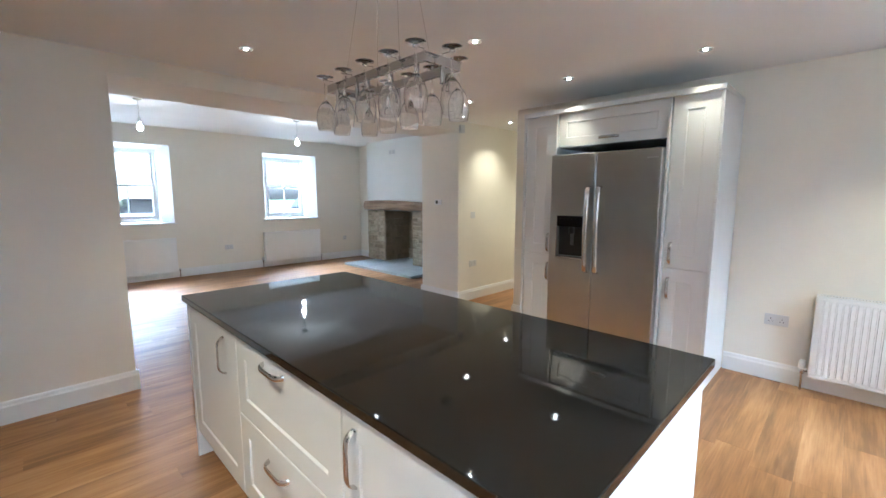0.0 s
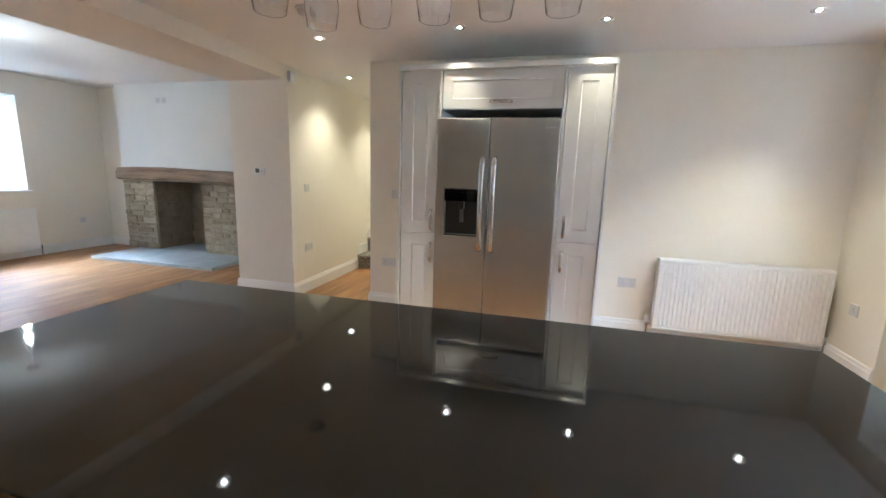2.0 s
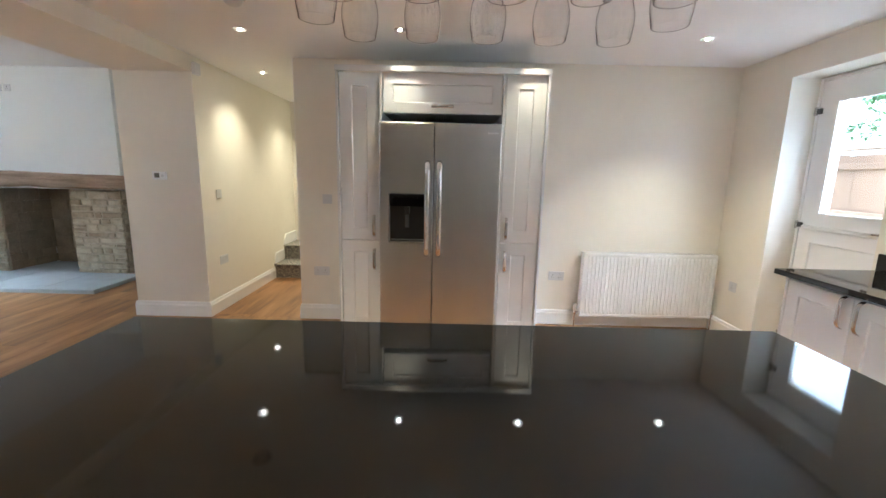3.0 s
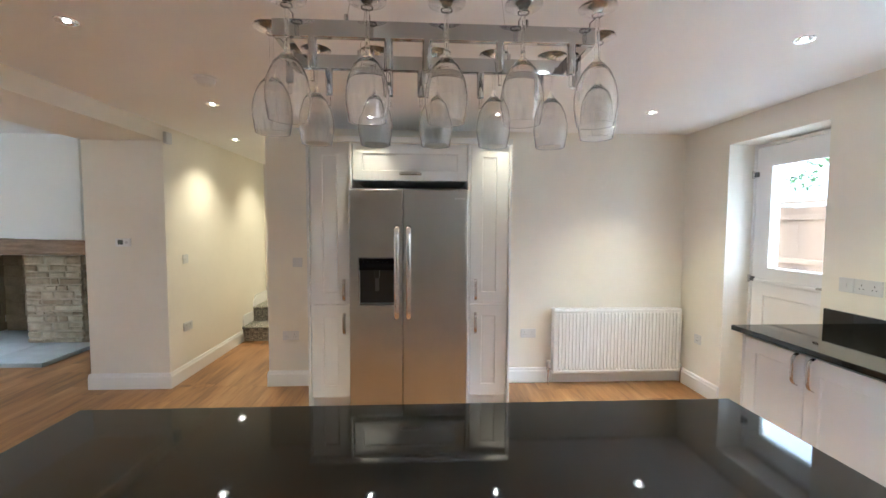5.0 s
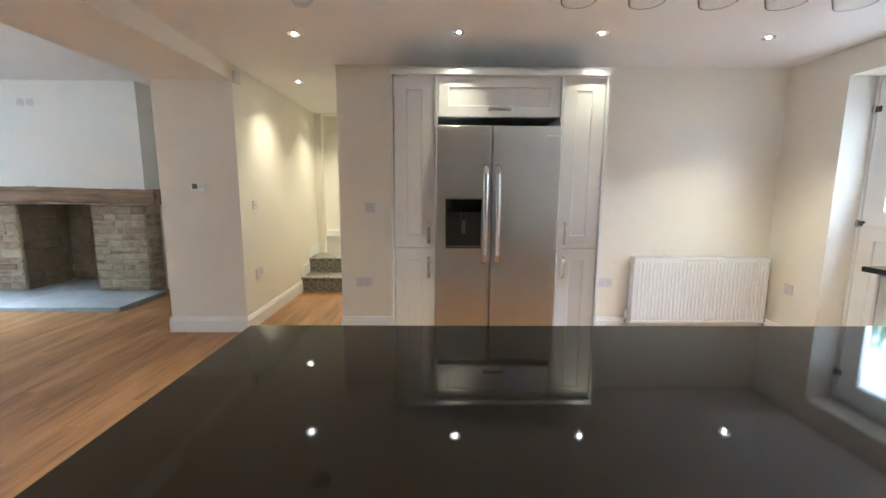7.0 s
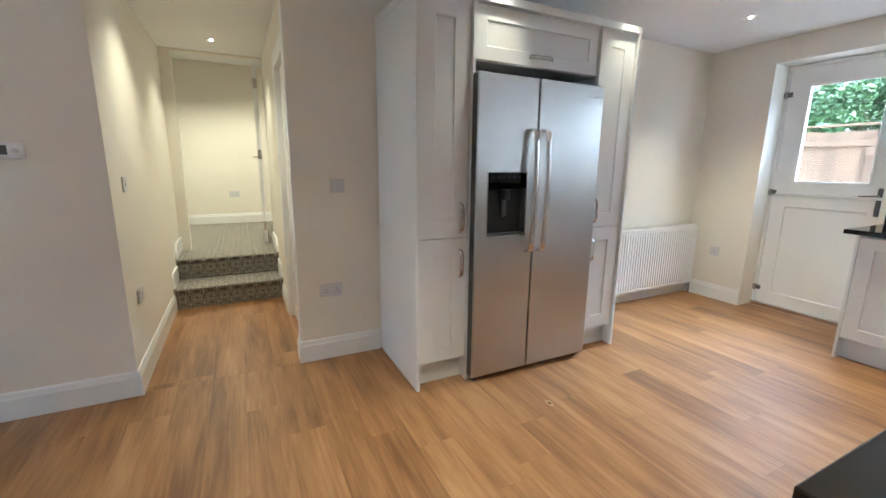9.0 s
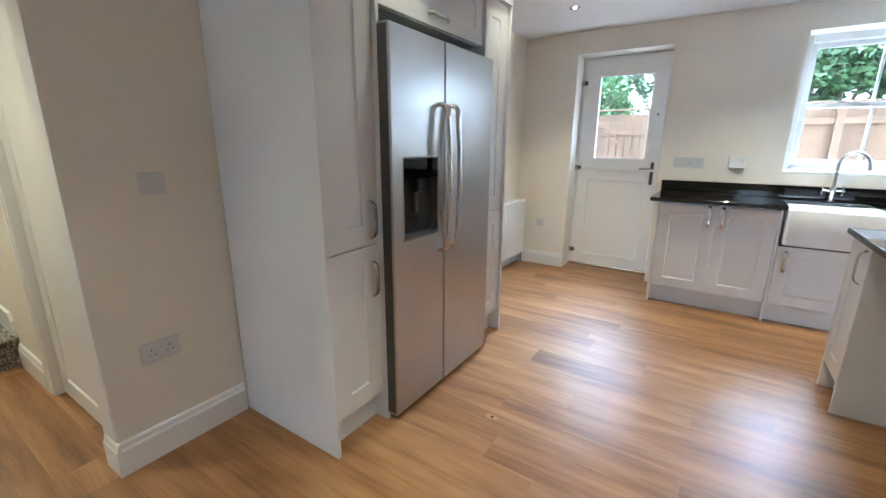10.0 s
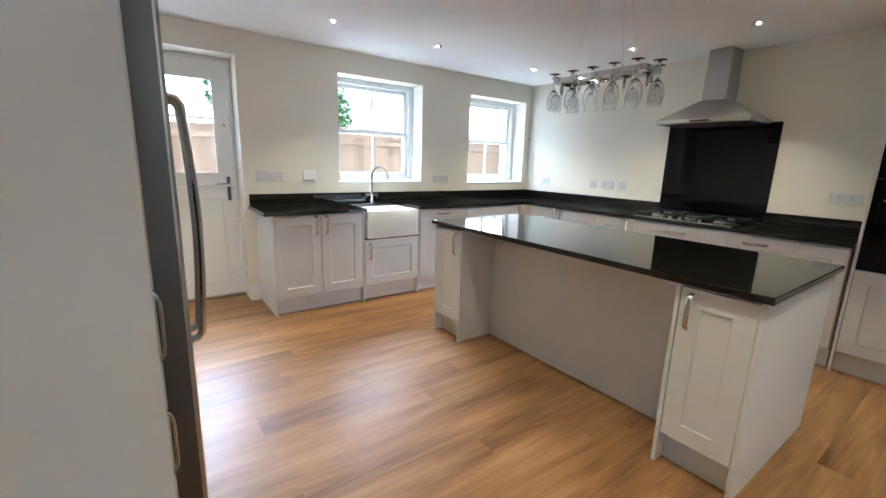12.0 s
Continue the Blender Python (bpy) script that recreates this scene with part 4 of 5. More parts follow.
def hood():
    h = thing("cooker_hood", pose(-0.43, -0.247, 1.740), "stainless chimney cooker hood fixed above the hob", "cooker hood")
    w, d = 0.375, 0.45
    bm = boxes((-w, w, 0, d, 0.0, 0.035), bevel=0.002)
    part("rim", bm, M_STEEL, h)
    bm = bmesh.new()
    lo = [bm.verts.new(p) for p in ((-w + 0.003, 0.002, 0.036), (w - 0.003, 0.002, 0.036), (w - 0.003, d - 0.003, 0.036), (-w + 0.003, d - 0.003, 0.036))]
    hi = [bm.verts.new(p) for p in ((-0.090, 0.002, 0.21), (0.110, 0.002, 0.21), (0.110, 0.225, 0.21), (-0.090, 0.225, 0.21))]
    for i in range(4):
        bm.faces.new((lo[i], lo[(i + 1) % 4], hi[(i + 1) % 4], hi[i]))
    bm.faces.new(lo[::-1]), bm.faces.new(hi)
    part("canopy", bm, M_STEEL, h)
    part("lower_chimney", boxes((-0.086, 0.106, 0.002, 0.221, 0.211, 0.45), bevel=0.001), M_STEEL, h)
    part("upper_chimney", boxes((-0.081, 0.101, 0.002, 0.216, 0.4505, CEIL - 1.742), bevel=0.001), M_STEEL, h)
    part("filter", boxes((-0.33, 0.33, 0.05, 0.40, -0.006, -0.001), bevel=0.002), M_STEEL_DARK, h, "dark grease filter")
    part("button_strip", boxes((-0.08, 0.08, d, d + 0.003, 0.010, 0.024), bevel=0.001), M_BLACK, h)


hood()


def oven_tower():
    t = thing("oven_tower", pose(-1.60, 0.335, 0, 0, 0, 180), "pale grey tall oven housing with built-in black ovens, closed", "oven")
    w = 0.58
    part("side_panel", boxes((-0.018, -0.001, -0.022, 0.58, 0, 2.126), bevel=0.001), M_CABINET, t)
    part("side_panel", boxes((w + 0.001, w + 0.018, -0.022, 0.58, 0, 2.126), bevel=0.001), M_CABINET, t)
    part("body", boxes((0.0, w, 0.0, 0.57, CZ, 2.126)), M_CARCASS, t)
    part("plinth", boxes((0.0, w, 0.045, 0.061, 0.0, CZ - 0.002)), M_CARCASS, t)
    part("lower_door", shaker(bmesh.new(), 0.002, w - 0.002, ZL, 0.725, y=-0.021, rail=0.08), M_CABINET, t)
    part("upper_door", shaker(bmesh.new(), 0.002, w - 0.002, 1.78, 2.122, y=-0.021, rail=0.08), M_CABINET, t)
    for z0, z1 in ((0.733, 1.32), (1.325, 1.775)):
        o = part("oven_front", boxes((0.0, w, -0.024, -0.001, z0, z1), bevel=0.003), M_BLACK_GLASS, t, "black glass oven front")
        bm = bmesh.new()
        tube(bm, [(0.06, -0.024, z1 - 0.13), (0.06, -0.06, z1 - 0.13), (w - 0.06, -0.06, z1 - 0.13), (w - 0.06, -0.024, z1 - 0.13)], 0.008, 10)
        part("oven_handle", bm, M_CHROME, o, smooth=True)
        part("oven_display", boxes((w / 2 - 0.05, w / 2 + 0.05, -0.0252, -0.0242, z1 - 0.07, z1 - 0.045)), M_SCREEN, o)


oven_tower()

# ---- radiators ----
def radiator(name, m, w, h, label, ridged=True):
    """A panel radiator facing -y, standing off the wall at y 0.11."""
    r = thing(name, m, label, "radiator", "panel radiators")
    bm = bmesh.new()
    if ridged:
        pitch = 0.0333
        n = round((w - 0.03) / pitch)
        pts = []
        for k in range(n):
            x = 0.015 + k * (w - 0.03) / n
            p = (w - 0.03) / n
            pts += [(x, 0.0), (x + p * 0.62, 0.0), (x + p * 0.70, 0.010), (x + p * 0.92, 0.010)]
        pts.append((w - 0.015, 0.0))
        rows = [(0.03, 0.004), (0.05, 0.0), (h - 0.05, 0.0), (h - 0.03, 0.004)]
        grid = [[bm.verts.new((x, (y if 0.04 < z < h - 0.04 else 0.004) + (0 if 0.04 < z < h - 0.04 else 0), z)) for x, y in pts] for z, _ in rows]
        for a, b in zip(grid, grid[1:]):
            for i in range(len(a) - 1):
                bm.faces.new((a[i], a[i + 1], b[i + 1], b[i]))
        box(bm, 0.002, w - 0.002, 0.005, 0.018, 0.006, 0.030, bevel=0.003)
        box(bm, 0.002, w - 0.002, 0.005, 0.018, h - 0.030, h - 0.006, bevel=0.003)
        box(bm, 0.002, 0.0155, 0.005, 0.018, 0.030, h - 0.030)
        box(bm, w - 0.0155, w - 0.002, 0.005, 0.018, 0.030, h - 0.030)
        box(bm, 0.015, w - 0.015, 0.011, 0.018, 0.030, h - 0.030)
    else:
        box(bm, 0.002, w - 0.002, 0.0, 0.018, 0.006, h - 0.006, bevel=0.006, seg=2)
    part("front_panel", bm, M_RAD, r)
    part("rear_panel", boxes((0.01, w - 0.01, 0.068, 0.080, 0.01, h - 0.012), bevel=0.003), M_RAD, r)
    part("side_cover", boxes((0.0, 0.006, 0.006, 0.084, 0.005, h), bevel=0.002), M_RAD, r)
    part("side_cover", boxes((w - 0.006, w, 0.006, 0.084, 0.005, h), bevel=0.002), M_RAD, r)
    bm = boxes((0.006, w - 0.006, 0.006, 0.012, h - 0.004, h), (0.006, w - 0.006, 0.078, 0.084, h - 0.004, h))
    k = 0.02
    while k < w - 0.02:
        box(bm, k, k + 0.006, 0.012, 0.078, h - 0.003, h - 0.0005)
        k += 0.016
    part("top_grille", bm, M_RAD, r)
    for x in (0.15, w - 0.15):
        part("bracket", boxes((x - 0.015, x + 0.015, 0.080, 0.109, 0.05, h - 0.05)), M_RAD, r)
    for x, tall in ((-0.035, True), (w + 0.03, False)):
        bm = bmesh.new()
        tube(bm, [(x, 0.045, -m.translation.z + 0.0), (x, 0.045, 0.03), (x + (0.03 if x < 0 else -0.03), 0.045, 0.035)], 0.0075, 10, up=(0, 1, 0))
        part("pipe", bm, M_CHROME, r, smooth=True)
        v = part("valve", lathe(bmesh.new(), [(0, 0), (0.014, 0), (0.016, 0.02), (0.012, 0.035), (0, 0.035)], 14, (x, 0.045, 0.012)), M_CHROME, r, smooth=True)
        if tall:
            part("thermostat_head", lathe(bmesh.new(), [(0, 0), (0.017, 0.0), (0.021, 0.01), (0.021, 0.05), (0.016, 0.066), (0, 0.068)], 18, (x, 0.045, 0.048)), M_PLASTIC, v, smooth=True)
        else:
            part("cap", lathe(bmesh.new(), [(0, 0), (0.012, 0.0), (0.011, 0.02), (0, 0.022)], 14, (x, 0.045, 0.048)), M_PLASTIC, v, smooth=True)
    return r


radiator("radiator", pose(0.645, 4.665, 0.115), 1.23, 0.612, "white ridged panel radiator on the cream wall beside the fridge housing")
radiator("radiator", pose(-7.44, 4.075, 0.10, 0, 0, 90), 1.20, 0.60, "plain white panel radiator under the lounge window", False)
radiator("radiator", pose(-7.44, 1.37, 0.10, 0, 0, 90), 1.20, 0.60, "plain white panel radiator under the lounge window", False)

# ---- fireplace ----
def fireplace():
    x0, x1 = -6.86, -4.70
    f0, f1 = -6.25, -5.36
    yf, yb = 6.13, 6.40
    core = thing("fireplace", pose(-5.77, 6.13, 0.05), "open fireplace of coursed buff sandstone, empty hearth opening", "fireplace")
    ox, oy, oz = -5.77, 6.13, 0.05

    def loc(*r):
        return (r[0] - ox, r[1] - ox, r[2] - oy, r[3] - oy, r[4] - oz, r[5] - oz)
    for m0, m1 in ((x0 + 0.012, f0 - 0.012), (f1 + 0.012, x1 - 0.012)):
        part("mortar_core", boxes(loc(m0, m1, yf - 0.001, yb - 0.001, 0.05, 1.118)), M_MORTAR, core, "lime mortar behind the stones")
    z = 0.05
    rnd = random.Random(4)

    def lining(*r):
        part("lining_stone", boxes(loc(*r), bevel=0.002), M_SOOT, core)
    while z < 1.10:
        h = min(rnd.uniform(0.09, 0.17), 1.117 - z)
        for fx, sg in ((f0 - 0.012, 1), (f1 + 0.012, -1)):
            y = 6.15
            while y < 6.74:
                ln = rnd.uniform(0.14, 0.28)
                lining(fx - 0.002 * sg, fx + sg * rnd.uniform(0.012, 0.026), y, min(y + ln - 0.002, 6.80), z, z + h - 0.002)
                y += ln
        x = f0
        while x < f1:
            ln = rnd.uniform(0.15, 0.32)
            lining(x, min(x + ln - 0.002, f1), 6.828, 6.80 - rnd.uniform(0.0, 0.008), z, z + h - 0.002)
            x += ln
        z += h
    # face stones, coursed with uneven heights
    def stone(xa, xb, za, zb, y_out, axis="y"):
        bm = bmesh.new()
        j = [rnd.uniform(0, 0.014) for _ in range(8)]
        if axis == "y":
            pts = [(xa + j[0], za + j[1]), (xb - j[2], za + j[3]), (xb - j[4], zb - j[5]), (xa + j[6], zb - j[7])]
            o = [bm.verts.new((p[0] - ox, yf + 0.02 - oy, p[1] - oz)) for p in pts]
            cx, cz = (xa + xb) / 2, (za + zb) / 2
            k = [bm.verts.new((p[0] - ox, yf - y_out * 0.4 - oy, p[1] - oz)) for p in pts]
            q = [bm.verts.new((cx + (p[0] - cx) * 0.88 - ox, yf - y_out - rnd.uniform(0, 0.006) - oy, cz + (p[1] - cz) * 0.74 - oz)) for p in pts]
        else:
            pts = [(xa + j[0], za + j[1]), (xb - j[2], za + j[3]), (xb - j[4], zb - j[5]), (xa + j[6], zb - j[7])]
            sx = x1 if axis == "x+" else x0
            sg = 1 if axis == "x+" else -1
            cx, cz = (xa + xb) / 2, (za + zb) / 2
            o = [bm.verts.new((sx - sg * 0.015 - ox, p[0] - oy, p[1] - oz)) for p in pts]
            k = [bm.verts.new((sx + sg * y_out * 0.3 - ox, p[0] - oy, p[1] - oz)) for p in pts]
            q = [bm.verts.new((sx + sg * y_out - ox, cx + (p[0] - cx) * 0.88 - oy, cz + (p[1] - cz) * 0.74 - oz)) for p in pts]
        for a, b in ((o, k), (k, q)):
            for i in range(4):
                bm.faces.new((a[i], a[(i + 1) % 4], b[(i + 1) % 4], b[i]))
        bm.faces.new(q)
        part("stone", bm, M_STONE, core)
    for xa, xb in ((x0, f0), (f1, x1)):
        z = 0.052
        while z < 1.10:
            h = rnd.uniform(0.048, 0.115)
            if 1.118 - z - h < 0.045:
                h = 1.118 - z
            x = xa
            while x < xb - 0.02:
                ln = rnd.uniform(0.09, 0.30)
                if xb - x - ln < 0.07:
                    ln = xb - x
                if h > 0.095 and ln < 0.2 and rnd.random() < 0.6:
                    stone(x, x + ln - 0.005, z, z + h * 0.48 - 0.004, rnd.uniform(0.004, 0.016))
                    stone(x, x + ln - 0.005, z + h * 0.48, z + h - 0.005, rnd.uniform(0.004, 0.016))
                else:
                    stone(x, x + ln - 0.005, z, z + h - 0.005, rnd.uniform(0.004, 0.018))
                x += ln
            if xa == f1:
                stone(6.15, 6.39, z, z + h - 0.005, rnd.uniform(0.003, 0.012), "x+")
            z += h
    return core


fireplace()
part("wall_chimney_back", boxes((-6.3, -5.3, 6.83, 6.9, 0, 2.7)), M_SOOT)["kind"] = "structure"


def mantel():
    """Two butted lengths of old oak with worn, uneven edges."""
    top = thing("mantel_beam", pose(-6.82, 5.985, 1.122), "old weathered oak mantel beam in two lengths on the stone piers", "mantel")
    rnd = random.Random(9)
    for a, b in ((0.0, 0.425), (0.432, 2.33)):
        bm = bmesh.new()
        n = max(4, int((b - a) / 0.09))
        rings = []
        for i in range(n + 1):
            x = a + (b - a) * i / n
            shrink = 0.012 if i in (0, n) else 0.0
            top_z = 0.196 + 0.014 * math.sin(x * 2.3) + rnd.uniform(-0.004, 0.004)
            low = 0.004 + (0.022 if 0.75 < x < 1.3 else 0.0) * math.sin(math.pi * min(max((x - 0.75) / 0.55, 0), 1)) + rnd.uniform(0, 0.003)
            prof = [(0.30, low), (0.03 + shrink, low + 0.004), (0.008, low + 0.03), (0.0 + rnd.uniform(0, 0.01), 0.09), (0.006 + rnd.uniform(0, 0.006), 0.15), (0.03 + shrink, top_z - 0.004), (0.30, top_z)]
            rings.append([bm.verts.new((x, min(y, 0.143), z)) for y, z in prof])
        for r, s in zip(rings, rings[1:]):
            for k in range(len(r)):
                bm.faces.new((r[k], r[(k + 1) % len(r)], s[(k + 1) % len(s)], s[k]))
        bm.faces.new(rings[0][::-1]), bm.faces.new(rings[-1])
        part("beam_length", bm, M_BEAM, top, smooth=False)


mantel()


def hearth():
    h = thing("hearth", pose(-5.6, 5.75, 0), "pale blue-grey slate hearth slabs laid on the plank floor", "hearth")
    for a, b, c, d in ((-1.04, -0.27, -0.385, 0.385), (-0.265, 0.43, -0.385, 0.385), (0.435, 1.065, -0.385, 0.385), (-0.66, 0.25, 0.39, 1.0)):
        part("slab", boxes((a, b, c, d, 0.0, 0.048), bevel=0.004), M_SLATE, h)


hearth()

# ---- lamps and ceiling fittings ----
def downlight(x, y):
    d = thing("downlight", pose(x, y, CEIL), "small recessed round downlight in the ceiling, lit", "downlight", "ceiling downlights")
    part("bezel", lathe(bmesh.new(), [(0.0195, -0.0005), (0.021, -0.0008), (0.030, -0.004), (0.041, -0.005), (0.044, -0.001), (0.044, -0.0002)], 28), M_CHROME, d, "chrome bezel", smooth=True)
    part("reflector", lathe(bmesh.new(), [(0, -0.0015), (0.0192, -0.0015), (0.0192, -0.0005), (0, -0.0005)], 20), M_STEEL_DARK, d, "dark lamp recess")
    part("lamp", lathe(bmesh.new(), [(0, -0.004), (0.011, -0.004), (0.012, -0.0016), (0, -0.0016)], 20), M_GLOW, d, "glowing lamp face")
    return d


first = downlight(*DOWNLIGHTS[0])
for x, y in DOWNLIGHTS[1:]:
    copy_thing(first, pose(x, y, 2.7 if y > 7 else CEIL))


def pendant(x, y):
    p = thing("pendant_lamp", pose(x, y, LOUNGE_CEIL), "bare bulb pendant on a short cable, lit", "ceiling lamp", "lounge pendant lamps")
    part("ceiling_rose", lathe(bmesh.new(), [(0, -0.024), (0.03, -0.022), (0.046, -0.010), (0.048, 0), (0, 0)], 24), M_PLASTIC, p, smooth=True)
    bm = bmesh.new()
    tube(bm, [(0, 0, -0.02), (0.002, 0, -0.12), (0, 0, -0.21)], 0.0035, 8, up=(0, 1, 0))
    part("cable", bm, M_PLASTIC, p, smooth=True)
    part("lampholder", lathe(bmesh.new(), [(0, -0.21), (0.010, -0.21), (0.018, -0.23), (0.019, -0.275), (0, -0.275)][::-1], 16), M_PLASTIC, p, smooth=True)
    part("bulb", lathe(bmesh.new(), [(0, -0.276), (0.013, -0.276), (0.016, -0.295), (0.028, -0.318), (0.030, -0.338), (0.025, -0.358), (0.012, -0.368), (0, -0.370)], 20), M_BULB, p, "glowing bulb", smooth=True)
    return p


p0 = pendant(*PENDANTS[0])
copy_thing(p0, pose(*PENDANTS[1], LOUNGE_CEIL))


def smoke_alarm():
    a = thing("smoke_alarm", pose(-1.88, 3.52, CEIL), "round white smoke alarm on the kitchen ceiling", "smoke alarm")
    part("base", lathe(bmesh.new(), [(0, -0.012), (0.062, -0.012), (0.066, 0), (0, 0)], 28), M_PLASTIC, a, smooth=True)
    part("cover", lathe(bmesh.new(), [(0, -0.046), (0.030, -0.046), (0.046, -0.038), (0.054, -0.020), (0.055, -0.0125), (0, -0.0125)], 28), M_PLASTIC, a, smooth=True)


smoke_alarm()


def chandelier():
    """A chrome oblong frame hung on wires, with stem glasses hanging upside down round it."""
    c = thing("wine_glass_chandelier", pose(-0.566, 1.822, 1.869), "chrome bar chandelier hung with twelve upturned stemmed glasses", "chandelier")
    hx, hy, t, h = 0.305, 0.085, 0.012, 0.016
    part("frame", boxes((-hx, hx, -hy, -hy + t, -h, h), (-hx, hx, hy - t, hy, -h, h), (-hx, -hx + t, -hy + t, hy - t, -h, h), (hx - t, hx, -hy + t, hy - t, -h, h), bevel=0.0012), M_CHROME, c, "polished chrome frame")
    for sx in (-0.17, 0.17):
        for sy in (-1, 1):
            bm = bmesh.new()
            tube(bm, [(sx, sy * (hy - 0.006), h), (sx * 0.55, sy * 0.03, CEIL - 1.869 - 0.02)], 0.0009, 6, up=(0, 1, 0))
            part("wire", bm, M_NICKEL, c, smooth=True)
            part("wire_stop", lathe(bmesh.new(), [(0, 0.012), (0.004, 0.012), (0.004, 0), (0, 0)], 10, (sx, sy * (hy - 0.006), h)), M_CHROME, c, smooth=True)
    part("ceiling_plate", lathe(bmesh.new(), [(0, -0.02), (0.10, -0.02), (0.11, -0.012), (0.11, 0.0), (0, 0.0)], 32, (0, 0, CEIL - 1.869)), M_CHROME, c, smooth=True)
    prof_out = [(0.0345, 0.0), (0.0345, 0.0015), (0.030, 0.0028), (0.012, 0.0045), (0.005, 0.009), (0.0042, 0.02), (0.0042, 0.080), (0.006, 0.094), (0.014, 0.102), (0.026, 0.116), (0.035, 0.137), (0.0395, 0.160), (0.0395, 0.180), (0.0345, 0.211), (0.034, 0.2125)]
    prof_in = [(0.0332, 0.212), (0.0382, 0.180), (0.0382, 0.160), (0.0337, 0.138), (0.0247, 0.118), (0.013, 0.105), (0.0, 0.101)]
    prof = [(0.0, 0.0)] + prof_out + prof_in
    places = [(x, -0.115) for x in (-0.268, -0.127, 0.015, 0.155, 0.293)] + [(x, 0.105) for x in (-0.272, -0.137, 0.004, 0.140, 0.278)] + [(-0.335, 0.0), (0.345, 0.0)]
    mesh = None
    for k, (x, y) in enumerate(places):
        sy = -1 if y < 0 else 1
        if mesh is None:
            g = part("glass", lathe(bmesh.new(), [(r, -z) for r, z in prof], 28), M_WINE, c, "clear stemmed glass hung upside down", smooth=True)
            mesh = g.data
        else:
            g = new("glass", mesh)
            g.parent = c
            g["label"] = "clear stemmed glass hung upside down"
        g.matrix_basis = pose(x, y, 0.037)
        lx, ly = (x + 0.0, sy * (hy - 0.006)) if k < 10 else ((hx - 0.006) * (1 if x > 0 else -1), 0.0)
        if k < 10:
            lx = min(max(x + 0.035 * (-1 if x > 0 else 1), -hx + 0.02), hx - 0.02)
        holder = part("lampholder", lathe(bmesh.new(), [(0, -h - 0.055), (0.008, -h - 0.055), (0.0085, -h - 0.052), (0.0085, -h + 0.001), (0, -h + 0.001)], 14, (lx, ly, 0)), M_CHROME, c, "small chrome lamp holder", smooth=True)
        bm = bmesh.new()
        tube(bm, [(lx, ly, -h - 0.055), (lx, ly, -h - 0.078)], 0.0035, 8, up=(0, 1, 0))
        part("capsule_bulb", bm, M_WINE, holder, smooth=True)
        bm = bmesh.new()
        loop = [(x + 0.010 * math.cos(a), y + 0.010 * math.sin(a), 0.024) for a in [2 * math.pi * q / 14 for q in range(14)]]
        tube(bm, loop + [loop[0]], 0.0016, 6)
        ex, ey = (x, sy * (hy - 0.006)) if k < 10 else (lx, ly)
        tube(bm, [(x + (ex - x) * 0.3, y + (ey - y) * 0.3, 0.024), (ex, ey, 0.026), (ex, ey, h)], 0.0016, 6, up=(0.3, 0.2, 1))
        part("hook", bm, M_CHROME, c, smooth=True)


chandelier()

# ---- wall plates ----
def plate(name, m, w, h, label, category, sockets=0, switches=0, group=""):
    """A plate facing -y centred at the pose."""
    p = thing(name, m, label, category, group)
    part("faceplate", boxes((-w / 2, w / 2, -0.009, 0.0, -h / 2, h / 2), bevel=0.002), M_PLASTIC, p)
    for k in range(sockets):
        cx = (k - (sockets - 1) / 2) * 0.068
        part("pin_holes", boxes((cx - 0.002, cx + 0.002, -0.0096, -0.0088, 0.004, 0.014), (cx - 0.014, cx - 0.007, -0.0096, -0.0088, -0.014, -0.010), (cx + 0.007, cx + 0.014, -0.0096, -0.0088, -0.014, -0.010)), M_BLACK, p)
        part("rocker", boxes((cx - 0.006, cx + 0.006, -0.012, -0.0088, 0.018, 0.032), bevel=0.001), M_PLASTIC, p)
    for k in range(switches):
        cx = (k - (switches - 1) / 2) * 0.024
        part("rocker", boxes((cx - 0.005, cx + 0.005, -0.013, -0.0088, -0.012, 0.012), bevel=0.001), M_PLASTIC, p)
    return p


D_S = "white double power socket on the cream wall"
def north(x, z):
    return pose(x, NORTH, z)


def east(y, z):
    return pose(G, y, z, 0, 0, -90)


def south(x, z):
    return pose(x, SOUTH, z, 0, 0, 180)


def pier(y, z):
    return pose(-2.885, y, z, 0, 0, 90)


plate("power_socket", north(-1.80, 0.475), 0.146, 0.086, D_S, "socket", 2, group="power sockets")
plate("light_switch", north(-1.73, 1.157), 0.086, 0.086, "white light switch on the cream wall beside the fridge housing", "switch", switches=2)
plate("power_socket", north(0.43, 0.478), 0.146, 0.086, "white double power socket beside the radiator", "socket", 2, group="power sockets")
plate("power_socket", east(4.51, 0.478), 0.086, 0.086, "white single power socket beside the back door", "socket", 1, group="power sockets")
plate("power_socket", east(3.115, 1.165), 0.146, 0.086, "white double power socket above the worktop", "socket", 2, group="power sockets")
plate("power_socket", east(3.235, 1.165), 0.086, 0.086, "white switch plate above the worktop", "socket", 0, 1, group="power sockets")
fan = plate("fan_switch", east(2.80, 1.175), 0.12, 0.10, "white boxed switch above the worktop beside the window", "switch", switches=1)
part("cover", boxes((-0.058, 0.058, -0.035, -0.0095, -0.048, 0.048), bevel=0.005), M_TRIM, fan)
plate("power_socket", east(1.225, 1.145), 0.225, 0.086, "wide white socket plate between the windows", "socket", 3, group="power sockets")
plate("power_socket", south(1.575, 1.138), 0.12, 0.086, "white power socket on the hob wall", "socket", 1, group="power sockets")
plate("power_socket", south(0.85, 1.142), 0.075, 0.086, "white switch plate on the hob wall", "socket", 0, 1, group="power sockets")
plate("power_socket", south(0.66, 1.142), 0.146, 0.086, "white double power socket on the hob wall", "socket", 2, group="power sockets")
